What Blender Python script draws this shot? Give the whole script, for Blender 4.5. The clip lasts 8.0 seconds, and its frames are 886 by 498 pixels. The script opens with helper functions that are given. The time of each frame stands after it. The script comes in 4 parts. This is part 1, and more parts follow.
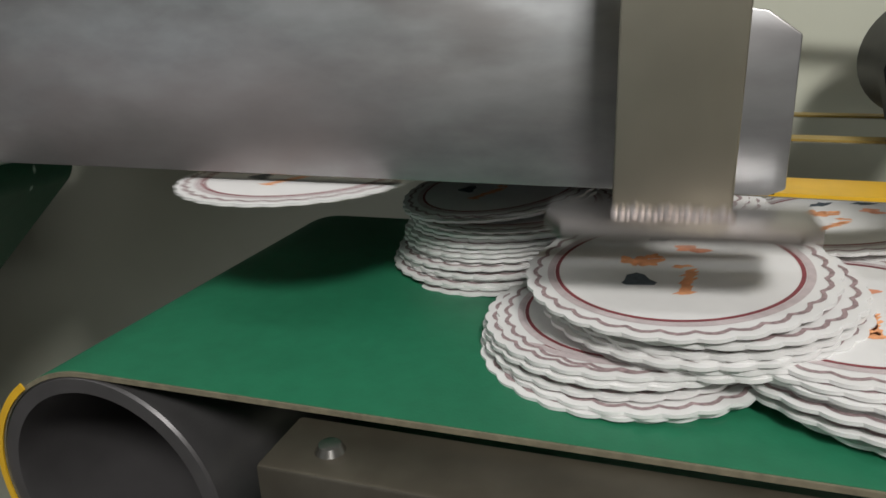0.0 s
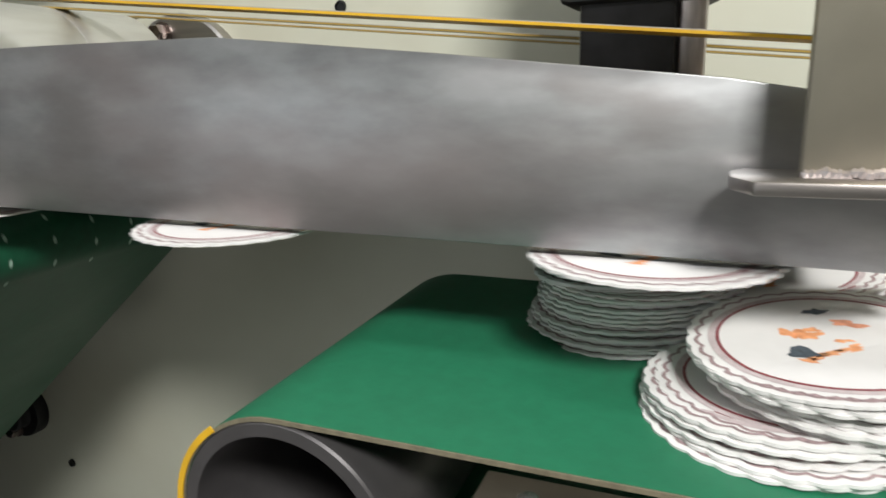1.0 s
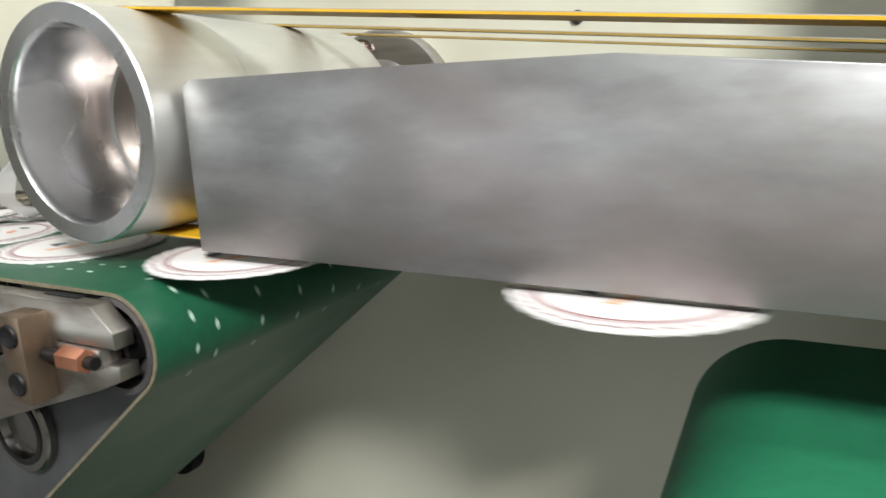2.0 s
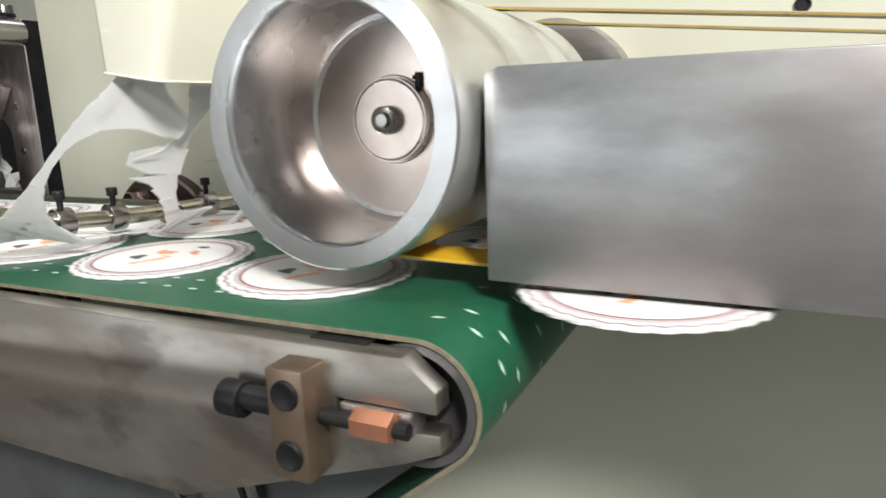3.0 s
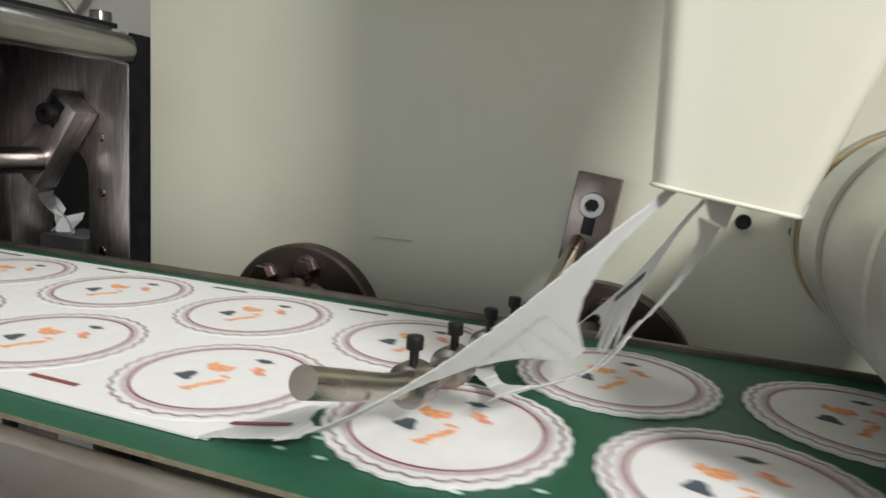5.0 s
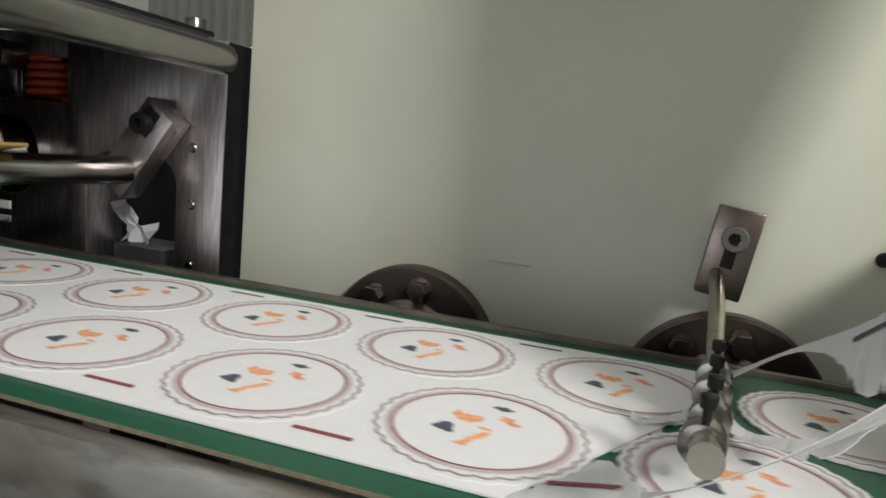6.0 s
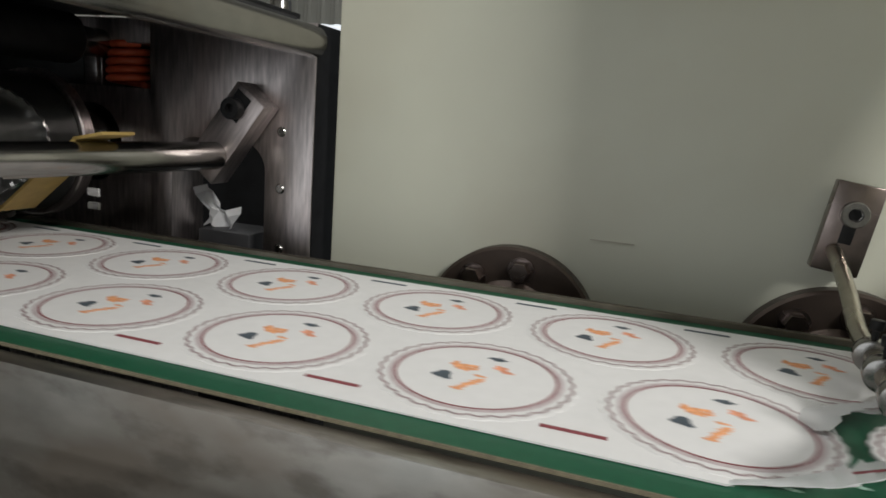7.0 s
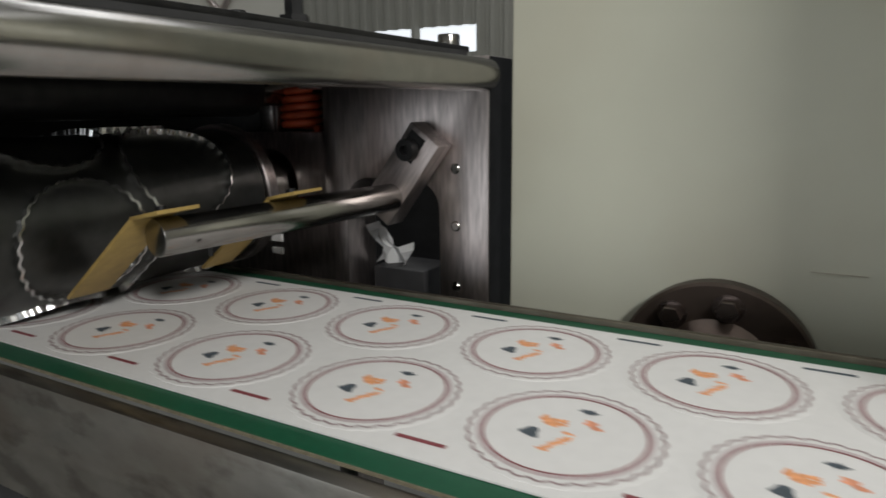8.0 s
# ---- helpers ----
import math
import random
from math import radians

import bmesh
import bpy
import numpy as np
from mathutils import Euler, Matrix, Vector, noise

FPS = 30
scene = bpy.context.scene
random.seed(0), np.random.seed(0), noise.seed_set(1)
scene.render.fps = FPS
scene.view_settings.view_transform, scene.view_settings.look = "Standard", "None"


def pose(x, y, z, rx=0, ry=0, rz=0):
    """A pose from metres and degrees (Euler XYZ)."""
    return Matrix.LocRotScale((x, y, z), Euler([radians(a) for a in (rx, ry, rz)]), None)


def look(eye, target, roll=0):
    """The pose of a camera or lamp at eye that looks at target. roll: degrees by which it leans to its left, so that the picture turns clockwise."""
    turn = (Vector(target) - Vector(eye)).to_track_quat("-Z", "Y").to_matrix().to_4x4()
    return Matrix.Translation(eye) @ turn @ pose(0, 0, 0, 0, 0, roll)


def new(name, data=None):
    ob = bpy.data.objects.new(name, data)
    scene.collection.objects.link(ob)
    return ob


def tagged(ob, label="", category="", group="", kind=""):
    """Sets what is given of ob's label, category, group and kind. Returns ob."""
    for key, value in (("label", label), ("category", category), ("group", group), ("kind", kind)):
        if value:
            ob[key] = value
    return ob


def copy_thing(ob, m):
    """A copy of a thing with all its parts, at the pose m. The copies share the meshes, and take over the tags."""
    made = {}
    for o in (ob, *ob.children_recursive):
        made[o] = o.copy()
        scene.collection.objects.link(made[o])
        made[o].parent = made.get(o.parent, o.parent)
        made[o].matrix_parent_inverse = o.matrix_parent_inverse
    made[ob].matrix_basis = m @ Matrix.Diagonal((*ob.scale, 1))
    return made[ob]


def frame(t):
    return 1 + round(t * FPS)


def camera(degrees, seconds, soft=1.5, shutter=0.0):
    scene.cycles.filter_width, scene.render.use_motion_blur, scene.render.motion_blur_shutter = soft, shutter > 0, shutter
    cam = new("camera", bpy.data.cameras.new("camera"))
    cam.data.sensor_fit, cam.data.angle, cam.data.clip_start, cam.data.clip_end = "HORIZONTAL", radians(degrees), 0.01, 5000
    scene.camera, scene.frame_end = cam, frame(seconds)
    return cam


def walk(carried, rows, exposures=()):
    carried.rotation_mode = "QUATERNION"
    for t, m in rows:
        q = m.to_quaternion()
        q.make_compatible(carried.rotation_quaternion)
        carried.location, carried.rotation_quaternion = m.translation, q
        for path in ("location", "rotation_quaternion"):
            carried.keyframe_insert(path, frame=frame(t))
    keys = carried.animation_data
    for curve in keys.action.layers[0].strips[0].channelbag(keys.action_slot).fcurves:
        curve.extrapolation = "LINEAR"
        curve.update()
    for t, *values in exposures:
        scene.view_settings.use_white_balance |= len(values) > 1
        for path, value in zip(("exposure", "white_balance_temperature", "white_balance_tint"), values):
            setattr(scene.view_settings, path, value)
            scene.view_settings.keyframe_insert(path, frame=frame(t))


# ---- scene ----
LENS = 67.25
cam = camera(LENS, 8.0, soft=1.6, shutter=0.2)
PATH = [
    (0, look((0.4828, -0.2270, 0.0541), (0.3621, 0.1330, -0.0717), -2.30)),
    (0.5, look((0.4862, -0.2431, 0.0568), (0.3552, 0.1188, -0.0521), -2.45)),
    (1, look((0.4473, -0.2563, 0.0657), (0.3013, 0.1036, -0.0303), -1.58)),
    (1.5, look((0.3817, -0.2452, 0.0697), (0.2254, 0.1119, -0.0202), -1.52)),
    (2, look((0.3013, -0.2435, 0.0747), (0.1205, 0.1026, -0.0121), -2.39)),
    (3.5, look((0.0884, -0.2521, 0.0774), (-0.0787, 0.1022, -0.0033), -1.80)),
    (4, look((0.0329, -0.2476, 0.0849), (-0.1491, 0.1040, 0.0277), -0.54)),
    (4.5, look((-0.0563, -0.2269, 0.0937), (-0.2022, 0.1409, 0.0356), 1.33)),
    (5, look((-0.1191, -0.2201, 0.1019), (-0.2545, 0.1514, 0.0412), 3.78)),
    (6.5, look((-0.2709, -0.2660, 0.1115), (-0.3844, 0.1131, 0.0526), 5.86)),
    (7, look((-0.2959, -0.2717, 0.1110), (-0.4171, 0.1019, 0.0350), 4.33)),
    (7.5, look((-0.3185, -0.2821, 0.1226), (-0.4533, 0.0873, 0.0492), 1.82)),
    (8, look((-0.3473, -0.2604, 0.1422), (-0.5393, 0.0803, 0.0582), -0.68)),
]
EXPOSURES = [(0, -0.62), (0.5, -0.25), (1.0, 0.1), (1.5, 0.32), (2.0, 0.52), (3.5, 0.7), (4.2, 0.58), (5.0, 0.22), (6.5, -0.03), (7.5, -0.2), (8.0, -0.2)]
walk(cam, PATH, EXPOSURES)

# ---- light: factory hall with ceiling lamps, an unseen key lamp, an added south fill ----
world = bpy.data.worlds.new("hall_air")
scene.world = world
world.use_nodes = True
world.node_tree.nodes["Background"].inputs["Color"].default_value = (0.78, 0.84, 0.9, 1)
world.node_tree.nodes["Background"].inputs["Strength"].default_value = 0.15


def area(name, m, w, h, power, col):
    d = bpy.data.lights.new(name, "AREA")
    d.shape, d.size, d.size_y, d.energy, d.color = "RECTANGLE", w, h, power, col
    o = new(name, d)
    o.matrix_world = m
    return o


# Unseen key lamp, placed by the direction in which the shadows fall.
area("hall_lamp_row", look((1.0, -1.12, 1.1), (-0.1, 0.1, 0.05)), 0.36, 0.25, 33, (1.0, 0.985, 0.95))
# Added fill lamp on the south side; brightens the die station and low panel.
area("window_daylight", look((-1.55, -2.95, 0.2), (-1.55, 0.0, 0.1)), 2.1, 1.1, 3.4, (0.97, 0.99, 1.0))
for lx, watts in ((-3.6, 9), (-1.4, 10), (0.8, 16)):
    for ly in (-0.7, 1.6):
        area("hall_lamp", look((lx, ly, 2.55), (lx, ly, 0)), 1.8, 0.5, watts, (0.98, 0.99, 1.0))

# ---- materials ----
_made = {}


def nodes_of(m):
    t = m.node_tree
    return t, t.nodes["Principled BSDF"]


def surface(name, base, rough=0.5, metal=0.0, vary=0.08, scale=30.0, dirt=None, dirt_scale=6.0, dirt_amount=0.5,
            bump=0.05, bump_scale=200.0, stretch=(1, 1, 1), rough_vary=0.1, coat=0.0, spec=0.5, cover=(0.52, 0.78), smudge=None, smudge_scale=30.0):
    """A procedural surface: fine grain, larger stains, uneven gloss and a fine relief."""
    if name in _made:
        return _made[name]
    m = bpy.data.materials.new(name)
    m.use_nodes = True
    t, b = nodes_of(m)
    add = t.nodes.new
    co = add("ShaderNodeTexCoord")
    mp = add("ShaderNodeMapping")
    mp.inputs["Scale"].default_value = stretch
    t.links.new(co.outputs["Object"], mp.inputs["Vector"])

    def noise_tex(sc, detail):
        n = add("ShaderNodeTexNoise")
        n.inputs["Scale"].default_value, n.inputs["Detail"].default_value = sc, detail
        t.links.new(mp.outputs["Vector"], n.inputs["Vector"])
        return n

    fine, large = noise_tex(scale, 5), noise_tex(dirt_scale, 4)
    ramp = add("ShaderNodeValToRGB")
    lo, hi = [max(0, c * (1 - vary)) for c in base], [min(1, c * (1 + vary)) for c in base]
    ramp.color_ramp.elements[0].color, ramp.color_ramp.elements[1].color = (*lo, 1), (*hi, 1)
    ramp.color_ramp.elements[0].position, ramp.color_ramp.elements[1].position = 0.3, 0.7
    t.links.new(fine.outputs["Fac"], ramp.inputs["Fac"])
    colour = ramp.outputs["Color"]
    if dirt:
        mask = add("ShaderNodeValToRGB")
        mask.color_ramp.elements[0].position, mask.color_ramp.elements[1].position = cover
        mask.color_ramp.elements[1].color = (dirt_amount,) * 3 + (1,)
        t.links.new(large.outputs["Fac"], mask.inputs["Fac"])
        mix = add("ShaderNodeMix")
        mix.data_type = "RGBA"
        t.links.new(mask.outputs["Color"], mix.inputs["Factor"])
        t.links.new(colour, mix.inputs["A"])
        mix.inputs["B"].default_value = (*dirt, 1)
        colour = mix.outputs["Result"]
    if smudge:
        sn, sm, mix2 = noise_tex(smudge_scale, 6), add("ShaderNodeValToRGB"), add("ShaderNodeMix")
        sm.color_ramp.elements[0].position, sm.color_ramp.elements[1].position = 0.52, 0.64
        sm.color_ramp.elements[1].color = (0.6, 0.6, 0.6, 1)
        t.links.new(sn.outputs["Fac"], sm.inputs["Fac"])
        mix2.data_type = "RGBA"
        t.links.new(sm.outputs["Color"], mix2.inputs["Factor"])
        t.links.new(colour, mix2.inputs["A"])
        mix2.inputs["B"].default_value = (*smudge, 1)
        colour = mix2.outputs["Result"]
    t.links.new(colour, b.inputs["Base Color"])
    rr = add("ShaderNodeMapRange")
    rr.inputs["To Min"].default_value, rr.inputs["To Max"].default_value = max(0.02, rough - rough_vary), min(1, rough + rough_vary)
    t.links.new(large.outputs["Fac"], rr.inputs["Value"])
    t.links.new(rr.outputs["Result"], b.inputs["Roughness"])
    b.inputs["Metallic"].default_value = metal
    b.inputs["Coat Weight"].default_value = coat
    b.inputs["Specular IOR Level"].default_value = spec
    if bump:
        bn, bp = noise_tex(bump_scale, 3), add("ShaderNodeBump")
        bp.inputs["Strength"].default_value, bp.inputs["Distance"].default_value = bump, 0.001
        t.links.new(bn.outputs["Fac"], bp.inputs["Height"])
        t.links.new(bp.outputs["Normal"], b.inputs["Normal"])
    _made[name] = m
    return m


CREAM = surface("cream_enamel", (0.6, 0.608, 0.508), 0.42, vary=0.03, scale=8, dirt=(0.47, 0.43, 0.33), dirt_scale=5, dirt_amount=0.45, cover=(0.45, 0.75), bump=0.03, bump_scale=350)
HOODM = surface("cream_hood_enamel", (0.72, 0.71, 0.6), 0.3, vary=0.03, scale=10, dirt=(0.55, 0.52, 0.42), dirt_scale=12, dirt_amount=0.25, bump=0.02, bump_scale=300, coat=0.5)
STEEL = surface("brushed_steel", (0.42, 0.4, 0.39), 0.36, 1.0, vary=0.12, scale=60, stretch=(0.3, 4, 4), dirt=(0.33, 0.25, 0.22), dirt_scale=9, dirt_amount=0.55, bump=0.04, bump_scale=160)
GUARD = surface("worn_guard_steel", (0.38, 0.39, 0.4), 0.4, 0.85, vary=0.25, scale=55, stretch=(0.5, 2, 1.3), dirt=(0.31, 0.265, 0.26), dirt_scale=9, dirt_amount=0.7, bump=0.07, bump_scale=26, rough_vary=0.16, cover=(0.47, 0.66), smudge=(0.25, 0.235, 0.23), smudge_scale=22)
ARMSTEEL = surface("warm_flat_bar_steel", (0.46, 0.43, 0.35), 0.5, 1.0, vary=0.08, scale=40, dirt=(0.3, 0.2, 0.13), dirt_scale=18, dirt_amount=0.6, bump=0.04, bump_scale=120)
BOLTM = surface("oily_bolt_steel", (0.26, 0.215, 0.2), 0.28, 1.0, vary=0.15, scale=80, bump=0.02)
RAILSTEEL = surface("smeared_rail_steel", (0.47, 0.455, 0.42), 0.42, 1.0, vary=0.16, scale=45, stretch=(0.7, 3, 1.5), dirt=(0.31, 0.265, 0.225), dirt_scale=13, dirt_amount=0.9, bump=0.06, bump_scale=90, rough_vary=0.16, cover=(0.38, 0.62), smudge=(0.17, 0.15, 0.13), smudge_scale=34)
BEAM = surface("dull_brown_beam", (0.2, 0.18, 0.145), 0.45, 0.9, vary=0.14, scale=45, dirt=(0.1, 0.085, 0.065), dirt_scale=20, dirt_amount=0.8, cover=(0.4, 0.65), bump=0.05)
DARKSTEEL = surface("oiled_dark_steel", (0.58, 0.525, 0.515), 0.36, 1.0, vary=0.25, scale=160, stretch=(2, 2, 0.25), dirt=(0.32, 0.22, 0.2), dirt_scale=9, dirt_amount=0.5, bump=0.03)
BLACK = surface("black_oxide_and_shade", (0.02, 0.02, 0.021), 0.45, 0.6, vary=0.3, scale=80, bump=0.06)
CYLSTEEL = surface("blued_cylinder_steel", (0.085, 0.087, 0.085), 0.36, 0.7, vary=0.2, scale=60, dirt=(0.04, 0.04, 0.04), dirt_scale=16, dirt_amount=0.7, bump=0.04)
UNDERPLATE = surface("grey_under_plate", (0.12, 0.125, 0.13), 0.45, 0.6, vary=0.15, scale=40, dirt=(0.06, 0.06, 0.06), dirt_scale=14, dirt_amount=0.6, bump=0.04)
SHADOWY = surface("dark_paint_and_shade_fill", (0.03, 0.03, 0.032), 0.55, 0.0, vary=0.3, scale=30, bump=0.06)
ALU = surface("turned_aluminium", (0.69, 0.7, 0.715), 0.27, 1.0, vary=0.06, scale=140, dirt=(0.6, 0.58, 0.57), dirt_scale=24, dirt_amount=0.6, cover=(0.42, 0.66), bump=0.03, bump_scale=400, rough_vary=0.1)
ring_sheen = ALU.node_tree.nodes.new("ShaderNodeTangent")
ring_sheen.direction_type, ring_sheen.axis = "RADIAL", "Y"
ALU.node_tree.links.new(ring_sheen.outputs["Tangent"], nodes_of(ALU)[1].inputs["Tangent"])
nodes_of(ALU)[1].inputs["Anisotropic"].default_value = 0.6
# The brownish tint stands in for a warm reflection inside the drum's cup.
WARMALU = surface("reflection_tinted_aluminium", (0.62, 0.55, 0.505), 0.3, 1.0, vary=0.06, scale=120, dirt=(0.42, 0.34, 0.3), dirt_scale=20, dirt_amount=0.7, cover=(0.4, 0.62), bump=0.02, bump_scale=400)
CHROME = surface("ground_bar_steel", (0.34, 0.33, 0.315), 0.23, 1.0, vary=0.06, scale=90, dirt=(0.36, 0.3, 0.26), dirt_scale=14, dirt_amount=0.5, bump=0.02)
GREEN = surface("green_pvc_belt", (0.018, 0.17, 0.085), 0.5, vary=0.08, scale=160, dirt=(0.014, 0.12, 0.06), dirt_scale=9, dirt_amount=0.35, bump=0.05, bump_scale=900)
GREENHOLE = surface("perforated_green_belt", (0.011, 0.09, 0.045), 0.42, vary=0.1, scale=160, dirt=(0.012, 0.09, 0.045), dirt_scale=14, dirt_amount=0.4, bump=0.05, bump_scale=900)
DOT = surface("pale_green_perforation", (0.42, 0.6, 0.5), 0.6, vary=0.1, scale=300, bump=0.0)
BELTEDGE = surface("belt_fabric_edge", (0.17, 0.15, 0.1), 0.8, vary=0.2, scale=300, bump=0.1)
PAPER = surface("white_board", (0.78, 0.77, 0.76), 0.75, vary=0.02, scale=120, bump=0.04, bump_scale=900)
TISSUE = surface("white_waste_board", (0.9, 0.9, 0.9), 0.8, vary=0.03, scale=90, bump=0.05, bump_scale=300)


def let_light_through(mat, share):
    """Thin board passes some of the light that falls on its back."""
    t = mat.node_tree
    out = next(n for n in t.nodes if n.type == "OUTPUT_MATERIAL")
    front = out.inputs["Surface"].links[0].from_socket
    through_it, mix = t.nodes.new("ShaderNodeBsdfTranslucent"), t.nodes.new("ShaderNodeMixShader")
    through_it.inputs["Color"].default_value = (0.97, 0.97, 0.97, 1)
    mix.inputs["Fac"].default_value = share
    t.links.new(front, mix.inputs[1])
    t.links.new(through_it.outputs["BSDF"], mix.inputs[2])
    t.links.new(mix.outputs["Shader"], out.inputs["Surface"])


let_light_through(TISSUE, 0.55)
RODM = surface("warm_polished_rod", (0.5, 0.46, 0.39), 0.27, 1.0, vary=0.1, scale=90, dirt=(0.36, 0.3, 0.23), dirt_scale=18, dirt_amount=0.6, bump=0.02)
MILLED = surface("satin_aluminium", (0.7, 0.7, 0.685), 0.5, 0.9, vary=0.05, scale=120, stretch=(4, 0.4, 4), dirt=(0.55, 0.53, 0.49), dirt_scale=22, dirt_amount=0.5, bump=0.03, bump_scale=300)
TAN = surface("tan_steel", (0.27, 0.2, 0.145), 0.4, 0.9, vary=0.15, scale=60, dirt=(0.22, 0.16, 0.12), dirt_scale=30, dirt_amount=0.6, bump=0.05)
PRINTRED = surface("maroon_print", (0.25, 0.06, 0.07), 0.7, vary=0.2, scale=500, bump=0.0)
PRINTMAUVE = surface("soft_mauve_print", (0.34, 0.25, 0.255), 0.7, vary=0.35, scale=700, bump=0.0)
PRINTPALE = surface("pale_mauve_print", (0.56, 0.48, 0.485), 0.7, vary=0.1, scale=300, bump=0.0)
PRINTNAVY = surface("navy_print", (0.075, 0.095, 0.115), 0.7, vary=0.3, scale=500, bump=0.0)
PRINTORANGE = surface("orange_print", (0.9, 0.38, 0.18), 0.7, vary=0.25, scale=260, bump=0.0)
PRINTVERM = surface("vermilion_print", (0.85, 0.36, 0.22), 0.7, vary=0.25, scale=260, bump=0.0)
YELLOW = surface("yellow_rubber_belt", (0.72, 0.42, 0.02), 0.45, vary=0.08, scale=60, dirt=(0.4, 0.22, 0.02), dirt_scale=20, dirt_amount=0.5, bump=0.02)
BELTGREY = surface("grey_belt_face", (0.4, 0.39, 0.36), 0.6, vary=0.1, scale=60, bump=0.02)
FAINT = surface("faint_scratch", (0.42, 0.39, 0.31), 0.5, vary=0.1, scale=80, bump=0.0)
REARYELLOW = surface("shaded_rear_belt_yellow", (0.34, 0.23, 0.05), 0.4, vary=0.1, scale=60, bump=0.02)
SCRAPER = surface("ochre_rubber_tab", (0.42, 0.29, 0.09), 0.55, vary=0.12, scale=120, dirt=(0.26, 0.18, 0.06), dirt_scale=30, dirt_amount=0.5, bump=0.05)
ORANGESPRING = surface("orange_red_spring", (0.5, 0.08, 0.03), 0.4, vary=0.15, scale=90, bump=0.03)
RUST = surface("rust_brown_flange", (0.085, 0.064, 0.053), 0.4, 0.7, vary=0.2, scale=60, dirt=(0.05, 0.035, 0.03), dirt_scale=30, dirt_amount=0.7, bump=0.05)
COPPER = surface("copper_nut", (0.45, 0.2, 0.12), 0.4, 0.8, vary=0.15, scale=80, bump=0.03)
BLADE = surface("ground_blade_edge", (0.7, 0.7, 0.7), 0.2, 1.0, vary=0.1, scale=200, bump=0.0)
ROLLERGREY = surface("grey_roller_tube", (0.1, 0.095, 0.097), 0.4, 0.5, vary=0.1, scale=60, bump=0.03)
CORR = surface("grey_corrugated_cladding", (0.3, 0.3, 0.27), 0.6, vary=0.05, scale=5, bump=0.0)
HALLWHITE = surface("hall_plaster", (0.6, 0.59, 0.54), 0.8, vary=0.05, scale=3, bump=0.0)
FLOORM = surface("grey_epoxy_floor", (0.21, 0.21, 0.2), 0.5, vary=0.1, scale=4, dirt=(0.14, 0.14, 0.13), dirt_scale=2, bump=0.02)


def glow(name, col, strength):
    m = bpy.data.materials.new(name)
    m.use_nodes = True
    b = m.node_tree.nodes["Principled BSDF"]
    b.inputs["Base Color"].default_value = (*col, 1)
    b.inputs["Emission Color"].default_value = (*col, 1)
    b.inputs["Emission Strength"].default_value = strength
    return m


DAYPANE = glow("daylit_window_pane", (0.9, 0.95, 1.0), 1.0)
FILLPANE = glow("south_fill_glow", (0.9, 0.95, 1.0), 0.65)


# ---- mesh helpers ----
def mesh_of(name, bm, mat, smooth=True):
    bmesh.ops.recalc_face_normals(bm, faces=bm.faces)
    for f in bm.faces:
        f.smooth = smooth
    for e in bm.edges:
        if len(e.link_faces) == 2 and e.calc_face_angle(0) > radians(32):
            e.smooth = False
    me = bpy.data.meshes.new(name)
    bm.to_mesh(me)
    bm.free()
    me.materials.append(mat)
    return me


def part(name, bm, mat, parent, label="", m=None):
    o = new(name, mesh_of(name, bm, mat))
    if parent is not None:
        o.parent = parent
    if m is not None:
        o.matrix_basis = m
    return tagged(o, label)


def thing(name, label, category, m=None, group="", kind=""):
    o = new(name)
    o.empty_display_size = 0.01
    if m is not None:
        o.matrix_basis = m
    return tagged(o, label, category, group, kind)


def solo(name, bm, mat, label, category, m=None, group="", kind=""):
    o = new(name, mesh_of(name, bm, mat))
    if m is not None:
        o.matrix_basis = m
    return tagged(o, label, category, group, kind)


def box(lo, hi, bevel=0.0, bm=None, seg=2):
    own = bmesh.new()
    lo, hi = Vector(lo), Vector(hi)
    bmesh.ops.create_cube(own, size=1.0, matrix=Matrix.LocRotScale((lo + hi) / 2, None, hi - lo))
    if bevel:
        bmesh.ops.bevel(own, geom=own.edges[:], offset=bevel, segments=seg, affect="EDGES", profile=0.5)
    return merge(bm, own)


def merge(bm, own):
    if bm is None:
        return own
    tmp = bpy.data.meshes.new("tmp")
    own.to_mesh(tmp)
    own.free()
    bm.from_mesh(tmp)
    bpy.data.meshes.remove(tmp)
    return bm


def tube(a, b, r, bm=None, seg=32, bevel=0.0, r2=None):
    """A round bar from a to b."""
    own = bmesh.new()
    a, b = Vector(a), Vector(b)
    turn = (b - a).to_track_quat("Z", "Y")
    bmesh.ops.create_cone(own, cap_ends=True, segments=seg, radius1=r, radius2=r if r2 is None else r2, depth=(b - a).length,
                          matrix=Matrix.LocRotScale((a + b) / 2, turn, None))
    if bevel:
        rims = [e for e in own.edges if any(len(f.verts) > 4 for f in e.link_faces)]
        bmesh.ops.bevel(own, geom=rims, offset=bevel, segments=2, affect="EDGES", profile=0.5)
    return merge(bm, own)


def lathe(profile, m=None, seg=64, bm=None, closed=False):
    """Turns a profile of (radius, height) about z."""
    own = bmesh.new()
    rings = []
    for r, z in profile:
        if r < 1e-6:
            rings.append([own.verts.new((0, 0, z))])
        else:
            rings.append([own.verts.new((r * math.cos(2 * math.pi * i / seg), r * math.sin(2 * math.pi * i / seg), z)) for i in range(seg)])
    pairs = list(zip(rings, rings[1:])) + ([(rings[-1], rings[0])] if closed else [])
    for p, q in pairs:
        for i in range(seg):
            j = (i + 1) % seg
            f = [p[i % len(p)], p[j % len(p)], q[j % len(q)], q[i % len(q)]]
            f = list(dict.fromkeys(f))
            if len(f) > 2:
                own.faces.new(f)
    if m is not None:
        bmesh.ops.transform(own, matrix=m, verts=own.verts)
    return merge(bm, own)


